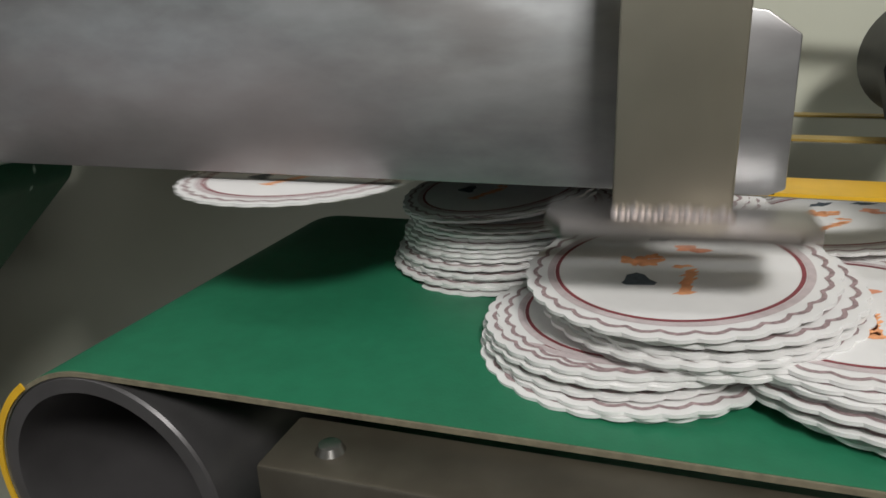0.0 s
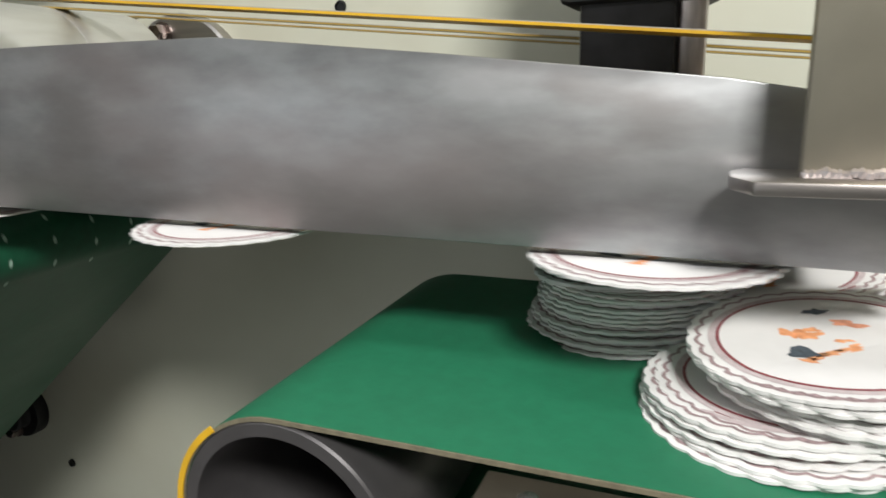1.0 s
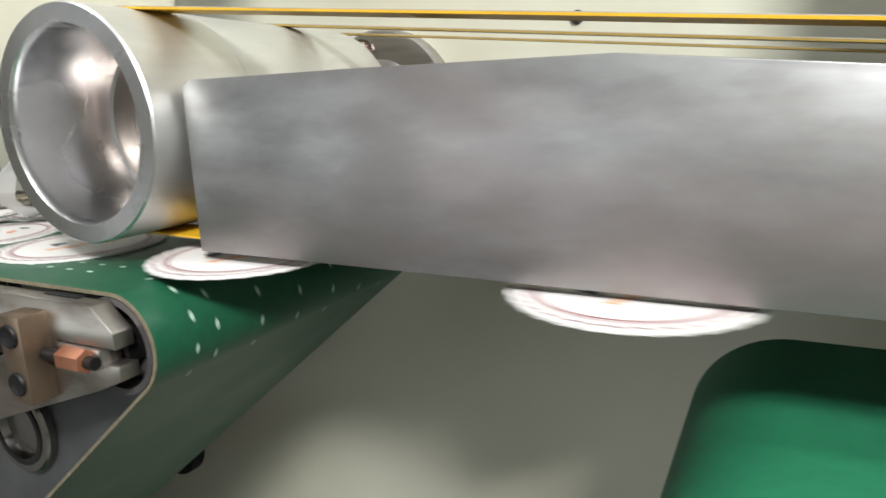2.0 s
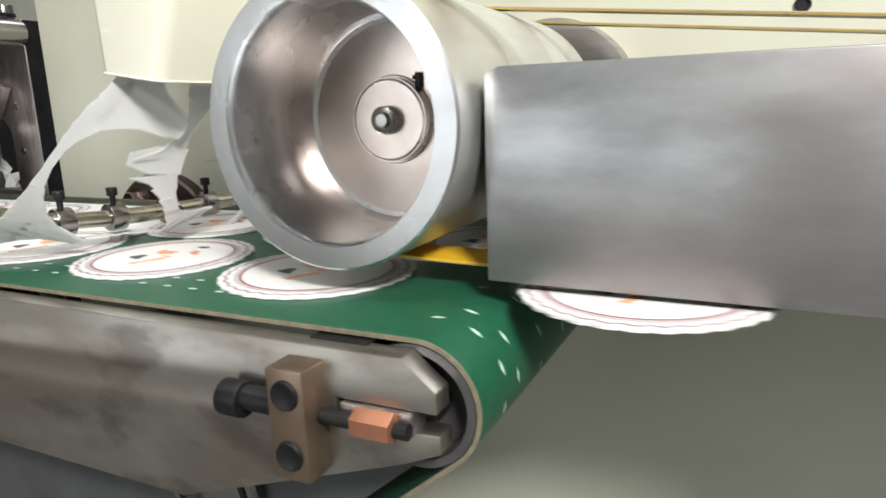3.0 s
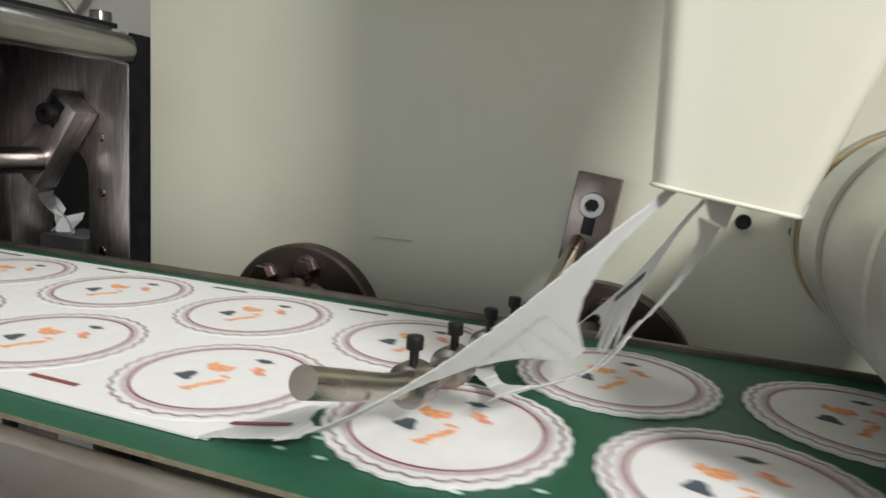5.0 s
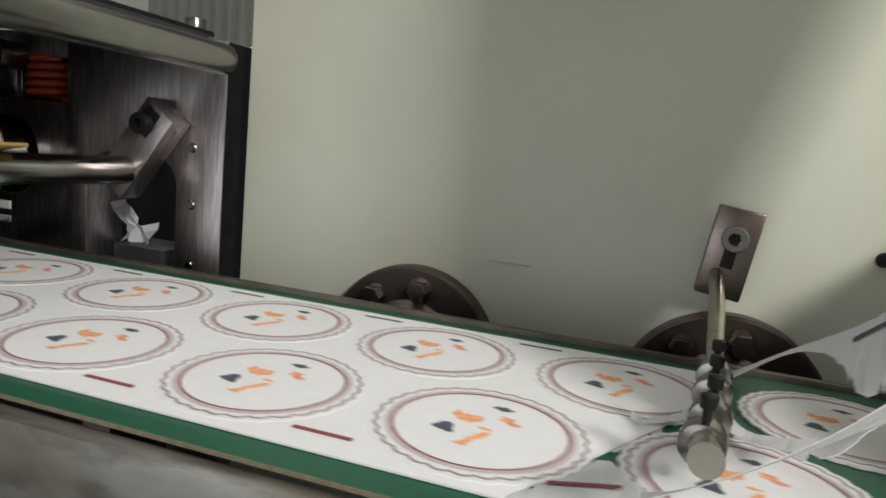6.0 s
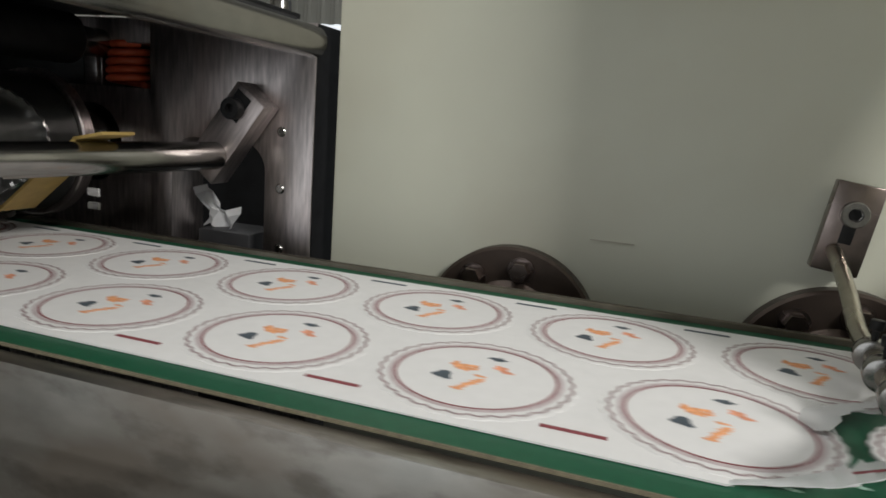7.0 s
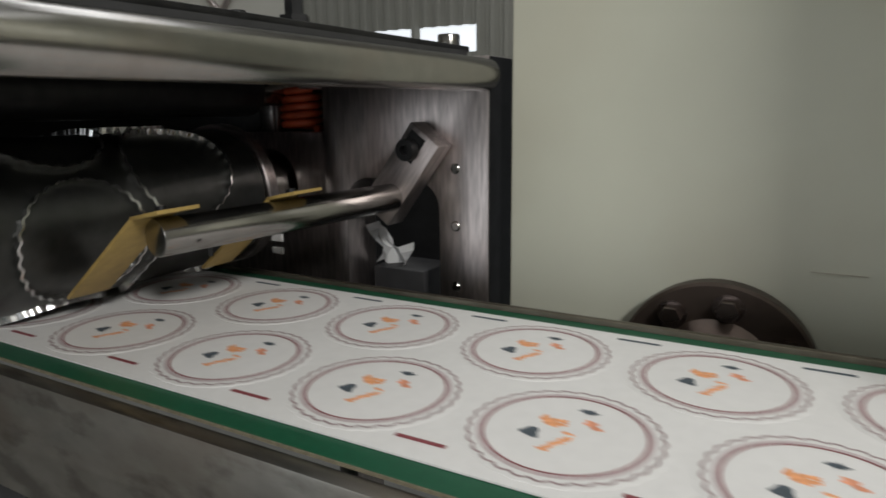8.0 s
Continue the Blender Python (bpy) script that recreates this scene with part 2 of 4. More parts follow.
def prism(outline, lo, hi, axis="y", bevel=0.0, bm=None):
    """An outline of (u, v) drawn out along an axis: y gives (x, z), z gives (x, y), x gives (y, z)."""
    own = bmesh.new()

    def at(u, v, w):
        return {"y": (u, w, v), "z": (u, v, w), "x": (w, u, v)}[axis]

    a = [own.verts.new(at(u, v, lo)) for u, v in outline]
    b = [own.verts.new(at(u, v, hi)) for u, v in outline]
    own.faces.new(a)
    own.faces.new(b[::-1])
    n = len(a)
    for i in range(n):
        own.faces.new((a[i], b[i], b[(i + 1) % n], a[(i + 1) % n]))
    if bevel:
        bmesh.ops.recalc_face_normals(own, faces=own.faces)
        bmesh.ops.bevel(own, geom=[e for e in own.edges if e.calc_face_angle(0) > 0.5], offset=bevel, segments=2, affect="EDGES", profile=0.5)
    return merge(bm, own)


def sweep(points, r, bm=None, seg=16, radii=None):
    """A round rod along a line of points."""
    own = bmesh.new()
    pts = [Vector(q) for q in points]
    rings, side = [], None
    for i, q in enumerate(pts):
        d = (pts[min(i + 1, len(pts) - 1)] - pts[max(i - 1, 0)]).normalized()
        side = d.orthogonal().normalized() if side is None else (side - d * side.dot(d)).normalized()
        up = d.cross(side)
        rad = radii[i] if radii else r
        rings.append([own.verts.new(q + (side * math.cos(2 * math.pi * k / seg) + up * math.sin(2 * math.pi * k / seg)) * rad) for k in range(seg)])
    for p, q in zip(rings, rings[1:]):
        for k in range(seg):
            own.faces.new((p[k], p[(k + 1) % seg], q[(k + 1) % seg], q[k]))
    own.faces.new(rings[0][::-1])
    own.faces.new(rings[-1])
    return merge(bm, own)


def curve_points(ctrl, n=24):
    """A smooth line through the given points."""
    c = [Vector(q) for q in ctrl]
    c = [2 * c[0] - c[1]] + c + [2 * c[-1] - c[-2]]
    out = []
    for i in range(1, len(c) - 2):
        for k in range(n):
            t = k / n
            a, b, d, e = c[i - 1], c[i], c[i + 1], c[i + 2]
            out.append(0.5 * (2 * b + (d - a) * t + (2 * a - 5 * b + 4 * d - e) * t * t + (3 * b - a - 3 * d + e) * t ** 3))
    return out + [c[-2]]


def loop_belt(x0, x1, z, r, thick, y0, y1, bm=None, seg=20):
    """A flat belt round two rollers of radius r at x0 and x1, its top at z."""
    own = bmesh.new()
    zc = z - r

    def ring(rad):
        pts = [(x1 + rad * math.sin(math.pi * i / seg), zc + rad * math.cos(math.pi * i / seg)) for i in range(seg + 1)]
        return pts + [(x0 - rad * math.sin(math.pi * i / seg), zc - rad * math.cos(math.pi * i / seg)) for i in range(seg + 1)]

    outer, inner = ring(r), ring(r - thick)
    n = len(outer)
    vs = [[own.verts.new((x, y, zz)) for x, zz in ring_] for ring_, y in ((outer, y0), (outer, y1), (inner, y1), (inner, y0))]
    for a, b in zip(vs, vs[1:] + vs[:1]):
        for i in range(n):
            own.faces.new((a[i], a[(i + 1) % n], b[(i + 1) % n], b[i]))
    return merge(bm, own)


FACING = pose(0, 0, 0, 90)        # turns +z towards the viewer's side, -y

# ---- the setting ----
WALL_Y = 0.2405


def machine_wall():
    w = solo("wall_north", box((-0.5657, WALL_Y, -0.75), (1.5, WALL_Y + 0.02, 0.75), 0.003), CREAM, "cream enamelled steel machine side panel", "wall", kind="structure")
    for x, z in ((0.163, 0.1285), (-0.2427, -0.3642), (-0.0862, 0.0671), (-0.055, 0.064)):
        bm = lathe([(0.0, 0.0012), (0.0032, 0.0012), (0.0036, 0.0025), (0.0044, 0.0025), (0.005, 0.0)], seg=20)
        part("panel_hole", bm, BLACK, w, "black-rimmed screw hole in the panel", Matrix.Translation((x, WALL_Y, z)) @ FACING)
    part("scratch", box((-0.345, WALL_Y - 0.0006, 0.0296), (-0.312, WALL_Y + 0.001, 0.0303)), FAINT, w, "thin faint scratch")


def hall():
    bm, n = bmesh.new(), 160
    prev = None
    for i in range(n + 1):
        x = -3.15 + 3.2 * i / n
        y = 3.0 + (0.03 if i % 4 in (1, 2) else 0.0)
        cur = [bm.verts.new((x, y, z)) for z in (-1.0, 0.424, 0.56, 2.6)]
        if prev:
            for k in (0, 1, 2):
                if k == 1 and -2.66 < x < -1.95 and not -2.36 < x < -2.31:
                    continue
                bm.faces.new((prev[k], cur[k], cur[k + 1], prev[k + 1]))
        prev = cur
    solo("wall_hall_north", bm, CORR, "grey corrugated sheet cladding of the hall", "wall", kind="structure")
    solo("window_1", box((-2.65, 3.06, 0.38), (-1.85, 3.09, 0.6)), DAYPANE, "bright daylit strip window in the cladding", "window", kind="structure")
    solo("wall_hall_west", box((-6.0, -3.0, -1.0), (-5.9, 3.2, 2.6)), HALLWHITE, "pale plastered hall wall", "wall", kind="structure")
    solo("wall_hall_back", box((-6.0, 3.0, -1.0), (-3.15, 3.1, 2.6)), HALLWHITE, "pale cream hall wall with braces", "wall", kind="structure")
    solo("wall_hall_south", box((-6.0, -3.1, -1.0), (3.1, -3.0, 2.6)), HALLWHITE, "pale plastered hall wall", "wall", kind="structure")
    # Unseen glowing panel added behind the camera, mirrored in the station's metal.
    solo("window_2", box((-2.65, -2.995, -0.4), (-0.45, -2.97, 0.8)), FILLPANE, "glowing panel added on the unseen hall wall as fill", "window", kind="structure")
    solo("wall_hall_east", box((3.0, -3.0, -1.0), (3.1, 3.2, 2.6)), HALLWHITE, "pale plastered hall wall", "wall", kind="structure")
    solo("ceiling", box((-6.0, -3.1, 2.6), (3.1, 3.2, 2.7)), HALLWHITE, "pale hall ceiling", "ceiling", kind="structure")
    solo("floor", box((-6.0, -3.1, -1.1), (3.1, 3.2, -1.0)), FLOORM, "grey painted hall floor", "floor", kind="structure")
    for a, b in (((-4.3, 2.985, 1.2), (-3.3, 2.985, 0.3)), ((-3.3, 2.985, 1.3), (-4.2, 2.985, 0.3))):
        solo("roof_brace", tube(a, b, 0.02), DARKSTEEL, "thin grey diagonal steel brace on the hall wall", "brace", group="hall braces")


machine_wall()
hall()


# ---- first conveyor: perforated green belt, rails, end roller ----
BELT_Y0, BELT_Y1, ROLL_X, ROLL_R = -0.0645, 0.153, 0.045, 0.0245


def strip_path(path, thick, y0, y1):
    """A closed belt along a path of (x, z), drawn across y."""
    bm = bmesh.new()
    n = len(path)
    inner = []
    for i in range(n):
        d = (Vector(path[(i + 1) % n]) - Vector(path[i - 1])).normalized()
        inner.append((path[i][0] + d.y * -thick * -1, path[i][1] - d.x * thick))
    vs = [[bm.verts.new((x, y, z)) for x, z in line] for line, y in ((path, y0), (path, y1), (inner, y1), (inner, y0))]
    for a, b in zip(vs, vs[1:] + vs[:1]):
        for i in range(n):
            bm.faces.new((a[i], a[(i + 1) % n], b[(i + 1) % n], b[i]))
    return bm


def conveyor_one():
    c = thing("belt_conveyor", "perforated green belt conveyor with steel side rails", "conveyor")
    zc = -ROLL_R
    path = [(-1.6, 0.0), (-1.0, 0.0), (-0.5, 0.0), (0.0, 0.0)]
    for i in range(25):
        a = radians(90 - i * 140 / 24)
        path.append((ROLL_X + ROLL_R * math.cos(a), zc + ROLL_R * math.sin(a)))
    ex, ez = path[-1]
    path += [(ex - 0.62 * math.cos(radians(40)), ez - 0.62 * math.sin(radians(40))), (-0.7, -0.46), (-1.6, -0.46)]
    part("belt", strip_path(path, 0.0016, BELT_Y0, BELT_Y1), GREENHOLE, c, "green belt with pale perforations")
    part("belt_edge", strip_path([(x, z) for x, z in path], 0.0016, BELT_Y0 - 0.0008, BELT_Y0 - 0.0001), BELTEDGE, c, "pale woven belt edge")
    outline = [(-1.6, -0.003), (0.046, -0.003), (0.0585, -0.0135), (0.0585, -0.021), (0.02, -0.021), (0.02, -0.0305), (0.0595, -0.0278), (0.0595, -0.0345), (0.045, -0.041), (-0.06, -0.078), (-1.6, -0.078)]
    part("side_rail", prism(outline, -0.0757, BELT_Y0 - 0.0012, bevel=0.0008), RAILSTEEL, c, "smeared bare steel side rail with chamfered end")
    under = [(-0.4, -0.07), (0.03, -0.03), (0.05, -0.045), (-0.31, -0.35), (-0.4, -0.35)]
    part("under_plate", prism(under, -0.046, -0.042), UNDERPLATE, c, "dark grey plate below the rail")
    part("rail_slot", box((0.006, -0.0695, -0.0031), (0.03, -0.0632, -0.0024), 0.0003), BLACK, c, "dark slot in the rail's top")
    part("far_rail", box((-1.6, BELT_Y1 + 0.001, -0.045), (0.03, BELT_Y1 + 0.006, 0.0035), 0.0008), BEAM, c, "dull brown far side rail")
    part("end_roller", lathe([(0.0, 0.012), (0.018, 0.01), (0.0195, 0.0), (ROLL_R - 0.002, 0.0), (ROLL_R - 0.0018, 0.21), (0.0, 0.21)], pose(ROLL_X, BELT_Y0 - 0.001, zc, -90), 48), ROLLERGREY, c, "dark recessed end roller")
    part("roller_shaft", tube((ROLL_X, -0.066, zc), (ROLL_X, BELT_Y1, zc), 0.009), BLACK, c, "black roller shaft")
    block = part("tension_block", box((0.0008, -0.0885, -0.048), (0.0162, -0.0755, -0.0075), 0.001), TAN, c, "tan steel tensioner block with two screw holes")
    for z in (-0.0165, -0.0385):
        part("screw_hole", lathe([(0.0, 0.0005), (0.0038, 0.0005), (0.005, 0.0012), (0.0055, 0.0)], seg=24), BLACK, block, m=Matrix.Translation((0.0088, -0.0888, z)) @ FACING)
    bolt = tube((-0.018, -0.0822, -0.0235), (0.0, -0.0822, -0.0235), 0.0046)
    tube((-0.024, -0.0822, -0.0245), (-0.014, -0.0822, -0.0245), 0.0068, bolt, seg=20, bevel=0.0008)
    part("tension_screw", bolt, BLACK, c, "black socket-head tension screw")
    part("shaft_slider", box((0.022, -0.0772, -0.0302), (0.05, -0.066, -0.0215), 0.001), DARKSTEEL, c, "grey slider block on the shaft")
    part("adjuster_nut", tube((0.03, -0.0795, -0.026), (0.045, -0.0795, -0.026), 0.0055, seg=6, bevel=0.0006), COPPER, c, "coppery adjuster nut")
    part("tension_rod", tube((0.0165, -0.0792, -0.0265), (0.05, -0.0792, -0.0265), 0.0028), BLACK, c)
    drive = lathe([(0.0, 0.004), (0.016, 0.004), (0.0175, 0.0), (0.025, 0.0), (0.0265, 0.0015), (0.0265, 0.16), (0.0, 0.16)], pose(-0.07, -0.052, -0.094, -90), 64)
    part("drive_roller", drive, CHROME, c, "bright drive roller below the rail")
    part("roller_seal", lathe([(0.0178, -0.0006), (0.021, -0.0006), (0.021, 0.002), (0.0178, 0.002)], pose(-0.07, -0.052, -0.094, -90), 48, closed=True), BLACK, c)
    return c


conveyor_one()
solo("machine_base", box((-1.6, -0.056, -0.75), (-0.32, 0.03, -0.08), 0.004), SHADOWY, "dark painted machine base below the belt conveyor", "machine base", kind="structure")


def dot_bar(bm, cx, cy, cz, u, v):
    """One small pale perforation, a flat lozenge in the plane of u and v."""
    pts = [u * 0.0026, u * 0.0013 + v * 0.0011, u * -0.0013 + v * 0.0011, u * -0.0026, u * -0.0013 - v * 0.0011, u * 0.0013 - v * 0.0011]
    bm.faces.new([bm.verts.new(Vector((cx, cy, cz)) + q) for q in pts])


DOT_P = 0.0155
DOT_ROWS = [(-0.0425, 0.0), (-0.03, 0.5), (0.0, 0.0), (0.03, 0.5), (0.06, 0.0), (0.09, 0.5), (0.12, 0.0)]


def dot_strip():
    bm = bmesh.new()
    for y, sh in DOT_ROWS[:2]:
        for i in range(36):
            dot_bar(bm, -0.535 + (i + sh) * DOT_P, y, 0.0003, Vector((1, 0, 0)), Vector((0, 1, 0)))
    s = solo("belt_perforations", bm, DOT, "rows of pale perforation dots on the green belt", "belt dots", kind="stuff")
    bm = bmesh.new()
    n = 10
    for y, sh in DOT_ROWS:
        for i in range(n):
            a = 2 * math.pi * (i + sh) / n
            r = Vector((math.cos(a), 0, math.sin(a))) * (ROLL_R + 0.0003)
            dot_bar(bm, r.x, y, r.z, Vector((-math.sin(a), 0, math.cos(a))), Vector((0, 1, 0)))
    d = solo("belt_end_perforations", bm, DOT, "pale perforation dots where the belt turns", "belt dots", pose(ROLL_X, 0, -ROLL_R), kind="stuff")
    return s, d


DOTS, END_DOTS = dot_strip()


# ---- second conveyor: plain green belt that takes the piles ----
R2X, R2R, B2Z = 0.3104, 0.047, -0.0465


def conveyor_two():
    c = thing("delivery_conveyor", "plain green delivery belt on a grey tubular end roller", "conveyor")
    zc = B2Z - R2R
    part("belt", loop_belt(R2X, 1.6, B2Z, R2R, 0.0018, -0.0815, 0.108, seg=28), GREEN, c, "smooth bright green belt")
    part("belt_edge", loop_belt(R2X, 1.6, B2Z - 0.0001, R2R - 0.0001, 0.0016, -0.0824, -0.0816, seg=28), BELTEDGE, c, "brown woven belt edge")
    turn = pose(R2X, -0.0825, zc, -90)
    part("roller", lathe([(0.0, 0.15), (0.0385, 0.145), (0.039, 0.002), (0.0395, 0.0), (0.0445, 0.0), (0.0452, 0.001), (0.0452, 0.19), (0.0, 0.19)], turn, 72), ROLLERGREY, c, "hollow grey roller tube")
    arc = [(R2X + r * math.cos(radians(a)), zc + r * math.sin(radians(a))) for r, aa in ((0.0484, range(125, 251, 5)), (0.0458, range(250, 124, -5))) for a in aa]
    part("yellow_band", prism(arc, -0.0832, -0.0826), YELLOW, c, "yellow band along the left of the belt's edge")
    rail = part("side_rail", box((0.39, -0.107, -0.092), (1.6, -0.0835, -0.0487), 0.0012), BEAM, c, "dull brown steel side beam")
    for x in (0.4, 0.62, 0.9):
        part("rail_screw", lathe([(0.0, 0.0022), (0.003, 0.002), (0.0042, 0.0), (0.0, 0.0)], seg=20), CHROME, rail, m=pose(x + 0.006, -0.0965, -0.0488))
        part("rail_bolt", lathe([(0.0, 0.004), (0.006, 0.004), (0.007, 0.003), (0.007, 0.0)], seg=24), CHROME, rail, m=Matrix.Translation((x + 0.03, -0.107, -0.07)) @ FACING)
    part("far_rail", box((0.36, 0.11, -0.09), (1.6, 0.118, -0.044), 0.001), DARKSTEEL, c, "dark far side beam")


conveyor_two()


# ---- transport drum and its yellow belts ----
DRUM_X, DRUM_Y, DRUM_Z, DRUM_R = -0.0063, -0.0356, 0.0698, 0.0575


def transport_drum():
    d = thing("transport_drum", "turned aluminium transport drum with a recessed hub", "drum", pose(DRUM_X, DRUM_Y, DRUM_Z))
    turn = pose(0, 0, 0, -90)
    prof = [(0.0, 0.055), (0.0195, 0.055), (0.02, 0.0562), (0.0425, 0.0562), (0.0446, 0.0552), (0.0455, 0.052), (0.0465, 0.004), (0.0474, 0.0012), (0.048, 0.0), (0.0565, 0.0), (0.0575, 0.001),
            (0.0575, 0.064), (0.0568, 0.066), (0.0575, 0.068), (0.0575, 0.134), (0.0568, 0.136), (0.0575, 0.138), (0.0575, 0.205), (0.0, 0.205)]
    part("inner_plate", lathe(prof[:4], turn, 112), WARMALU, d, "turned inner plate tinted with a warm reflection")
    part("drum_face", lathe(prof[3:11], turn, 112), ALU, d, "bright turned rim and deep cup wall")
    part("drum_shell", lathe(prof[10:], turn, 112), MILLED, d, "pale satin aluminium shell")
    part("hub_boss", lathe([(0.0, 0.0505), (0.0172, 0.0505), (0.0182, 0.0513), (0.0185, 0.0556)], turn, 48), WARMALU, d, "raised round hub")
    part("hub_groove", lathe([(0.0183, 0.0508), (0.0189, 0.0508), (0.0189, 0.0512), (0.0183, 0.0512)], turn, 48, closed=True), DARKSTEEL, d)
    screw = lathe([(0.0, 0.0437), (0.0028, 0.0439), (0.0032, 0.0452), (0.0052, 0.0445), (0.0062, 0.0458), (0.0064, 0.0505), (0.0, 0.0505)], turn, 32)
    part("centre_screw", screw, CHROME, d, "bright centre screw")
    key = box((-0.0042, 0.0545, -0.0013), (0.0042, 0.0565, 0.0013), 0.0003)
    box((0.001, 0.0545, 0.0), (0.003, 0.0565, 0.0026), 0.0003, key)
    part("key_mark", key, BLACK, d, "small black key mark by the hub", pose(0.0212 * math.cos(radians(-65)), -0.0005, 0.0212 * math.sin(radians(-65)), 0, 25))
    part("axle", tube((0, 0.2, 0), (0, 0.277, 0), 0.02, seg=40, bevel=0.002), CHROME, d)
    return d


DRUM = transport_drum()


def bearing_flange(x, z, r, mat, label, bolts, hub=0.45):
    f = thing("bearing_flange", label, "bearing", pose(x, WALL_Y, z), group="bearing flanges on the wall")
    turn = FACING
    part("flange_plate", lathe([(0.0, 0.0), (r, 0.0), (r, 0.012), (r * 0.97, 0.0145), (r * 0.62, 0.0145), (r * 0.58, 0.017), (r * hub, 0.026), (r * hub * 0.9, 0.028), (0.0, 0.028)], turn, 64), mat, f)
    for a in bolts:
        bm = lathe([(0.0, 0.011), (0.0075, 0.011), (0.0082, 0.0095), (0.0082, 0.0)], seg=6)
        lathe([(0.0, 0.0015), (0.0105, 0.0015), (0.0105, 0.0)], seg=24, bm=bm)
        part("bolt", bm, BOLTM, f, m=Matrix.Translation((0.76 * r * math.cos(radians(a)), -0.0145, 0.76 * r * math.sin(radians(a)))) @ FACING)


bearing_flange(-0.4, -0.051, 0.0695, RUST, "brown oily bearing flange bolted to the cream panel", (82, 125, 28, 170, -20))
bearing_flange(-0.17, -0.051, 0.0695, RUST, "brown oily bearing flange below the guide bracket", (82, 125, 28, 170, -20))
bearing_flange(0.005, 0.0705, 0.062, STEEL, "grey steel drum bearing flange bolted to the panel", (108, 10, 250))
bearing_flange(-0.30, -0.30, 0.032, BLACK, "small black idler flange low on the panel", (60, 150, 250), 0.6)

PULL_X, PULL_Z, PULL_R = 0.61, 0.031, 0.031


def yellow_belts():
    for y0, y1 in ((-0.005, 0.019), (0.103, 0.115), (0.188, 0.2)):
        p0, p1 = Vector((DRUM_X, DRUM_Z)), Vector((PULL_X, PULL_Z))
        r0, r1 = DRUM_R + 0.0002, PULL_R + 0.0012
        d = p1 - p0
        base, off = math.atan2(d.y, d.x), math.acos((r0 - r1) / d.length)
        up, dn = base + off, base - off
        path = []
        for i in range(25):
            a = up + (2 * math.pi - (up - dn)) * i / 24
            path.append((p0.x + r0 * math.cos(a), p0.y + r0 * math.sin(a)))
        for i in range(13):
            a = dn + (up - dn) * i / 12
            path.append((p1.x + r1 * math.cos(a), p1.y + r1 * math.sin(a)))
        t = thing("transport_belt", "narrow yellow transport belt with a grey outer face round the drum", "belt", group="yellow transport belts")
        # The two rear belts get a darker yellow, for the shade by the drum.
        part("inner_face", strip_path(path[::-1], 0.0011, y0, y1), YELLOW if y0 < 0 else REARYELLOW, t, "yellow inner face, darkened on the rear belts")
        outer = [(p0.x + (q[0] - p0.x) * (1 + 0.0004 / r0), p0.y + (q[1] - p0.y) * (1 + 0.0004 / r0)) if i < 25 else (p1.x + (q[0] - p1.x) * (1 + 0.0004 / r1), p1.y + (q[1] - p1.y) * (1 + 0.0004 / r1)) for i, q in enumerate(path)]
        part("outer_face", strip_path(outer[::-1], 0.00035, y0 + 0.0003, y1 - 0.0003), BELTGREY, t, "grey outer face")
    p = thing("belt_pulley", "black flanged pulley of the yellow transport belts", "pulley", pose(PULL_X, 0.16, PULL_Z))
    part("pulley_body", lathe([(0.0, -0.17), (PULL_R, -0.17), (PULL_R, 0.03), (0.0, 0.03)], FACING.inverted(), 40), BLACK, p)
    part("pulley_flange", lathe([(0.0, 0.0), (0.04, 0.0), (0.042, -0.003), (0.042, -0.012), (0.036, -0.016), (0.0, -0.016)], FACING.inverted(), 12, ), BLACK, p, m=pose(0, -0.05, 0))


yellow_belts()


# ---- guard plate, striker and its arm ----
def guard_plate():
    top = [(0.0545, 0.086), (0.06, 0.0885), (0.15, 0.0885), (0.25, 0.0875), (0.35, 0.077), (0.45, 0.0655), (0.508, 0.0555), (0.517, 0.049)]
    outline = [(0.5175, 0.0065), (0.513, 0.0045), (0.0545, 0.0093)] + top
    g = solo("guard_plate", prism(outline, -0.0205, -0.0185, bevel=0.0006), GUARD, "smudged bare steel guard plate with a sloping top edge", "guard plate")
    lip = prism([(0.515, 0.0045), (0.0545, 0.0093), (0.0545, 0.0108), (0.515, 0.0062)], -0.0185, -0.0115)
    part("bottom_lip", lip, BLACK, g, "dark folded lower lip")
    # Black panel and flange carry the shade of the drum gap in their colour.
    part("inner_panel", box((0.05, 0.032, 0.013), (0.22, 0.0335, 0.075)), BLACK, g, "black panel added for the dark gap behind the guard")
    part("end_flange", box((0.0545, -0.0185, 0.0095), (0.056, 0.012, 0.086), 0.0005), BLACK, g, "end flange coloured black for the shade of the gap")
    return g


guard_plate()


def belt_bed():
    # Hidden bed added to keep lamp light off the low panel and far piles.
    bed = thing("belt_bed", "unseen black bed added behind the guard to shade the panel and far piles", "machine bed")
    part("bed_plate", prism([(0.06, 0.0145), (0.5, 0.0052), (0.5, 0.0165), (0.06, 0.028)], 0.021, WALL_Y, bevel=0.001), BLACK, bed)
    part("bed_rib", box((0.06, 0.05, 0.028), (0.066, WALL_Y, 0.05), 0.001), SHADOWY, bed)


belt_bed()


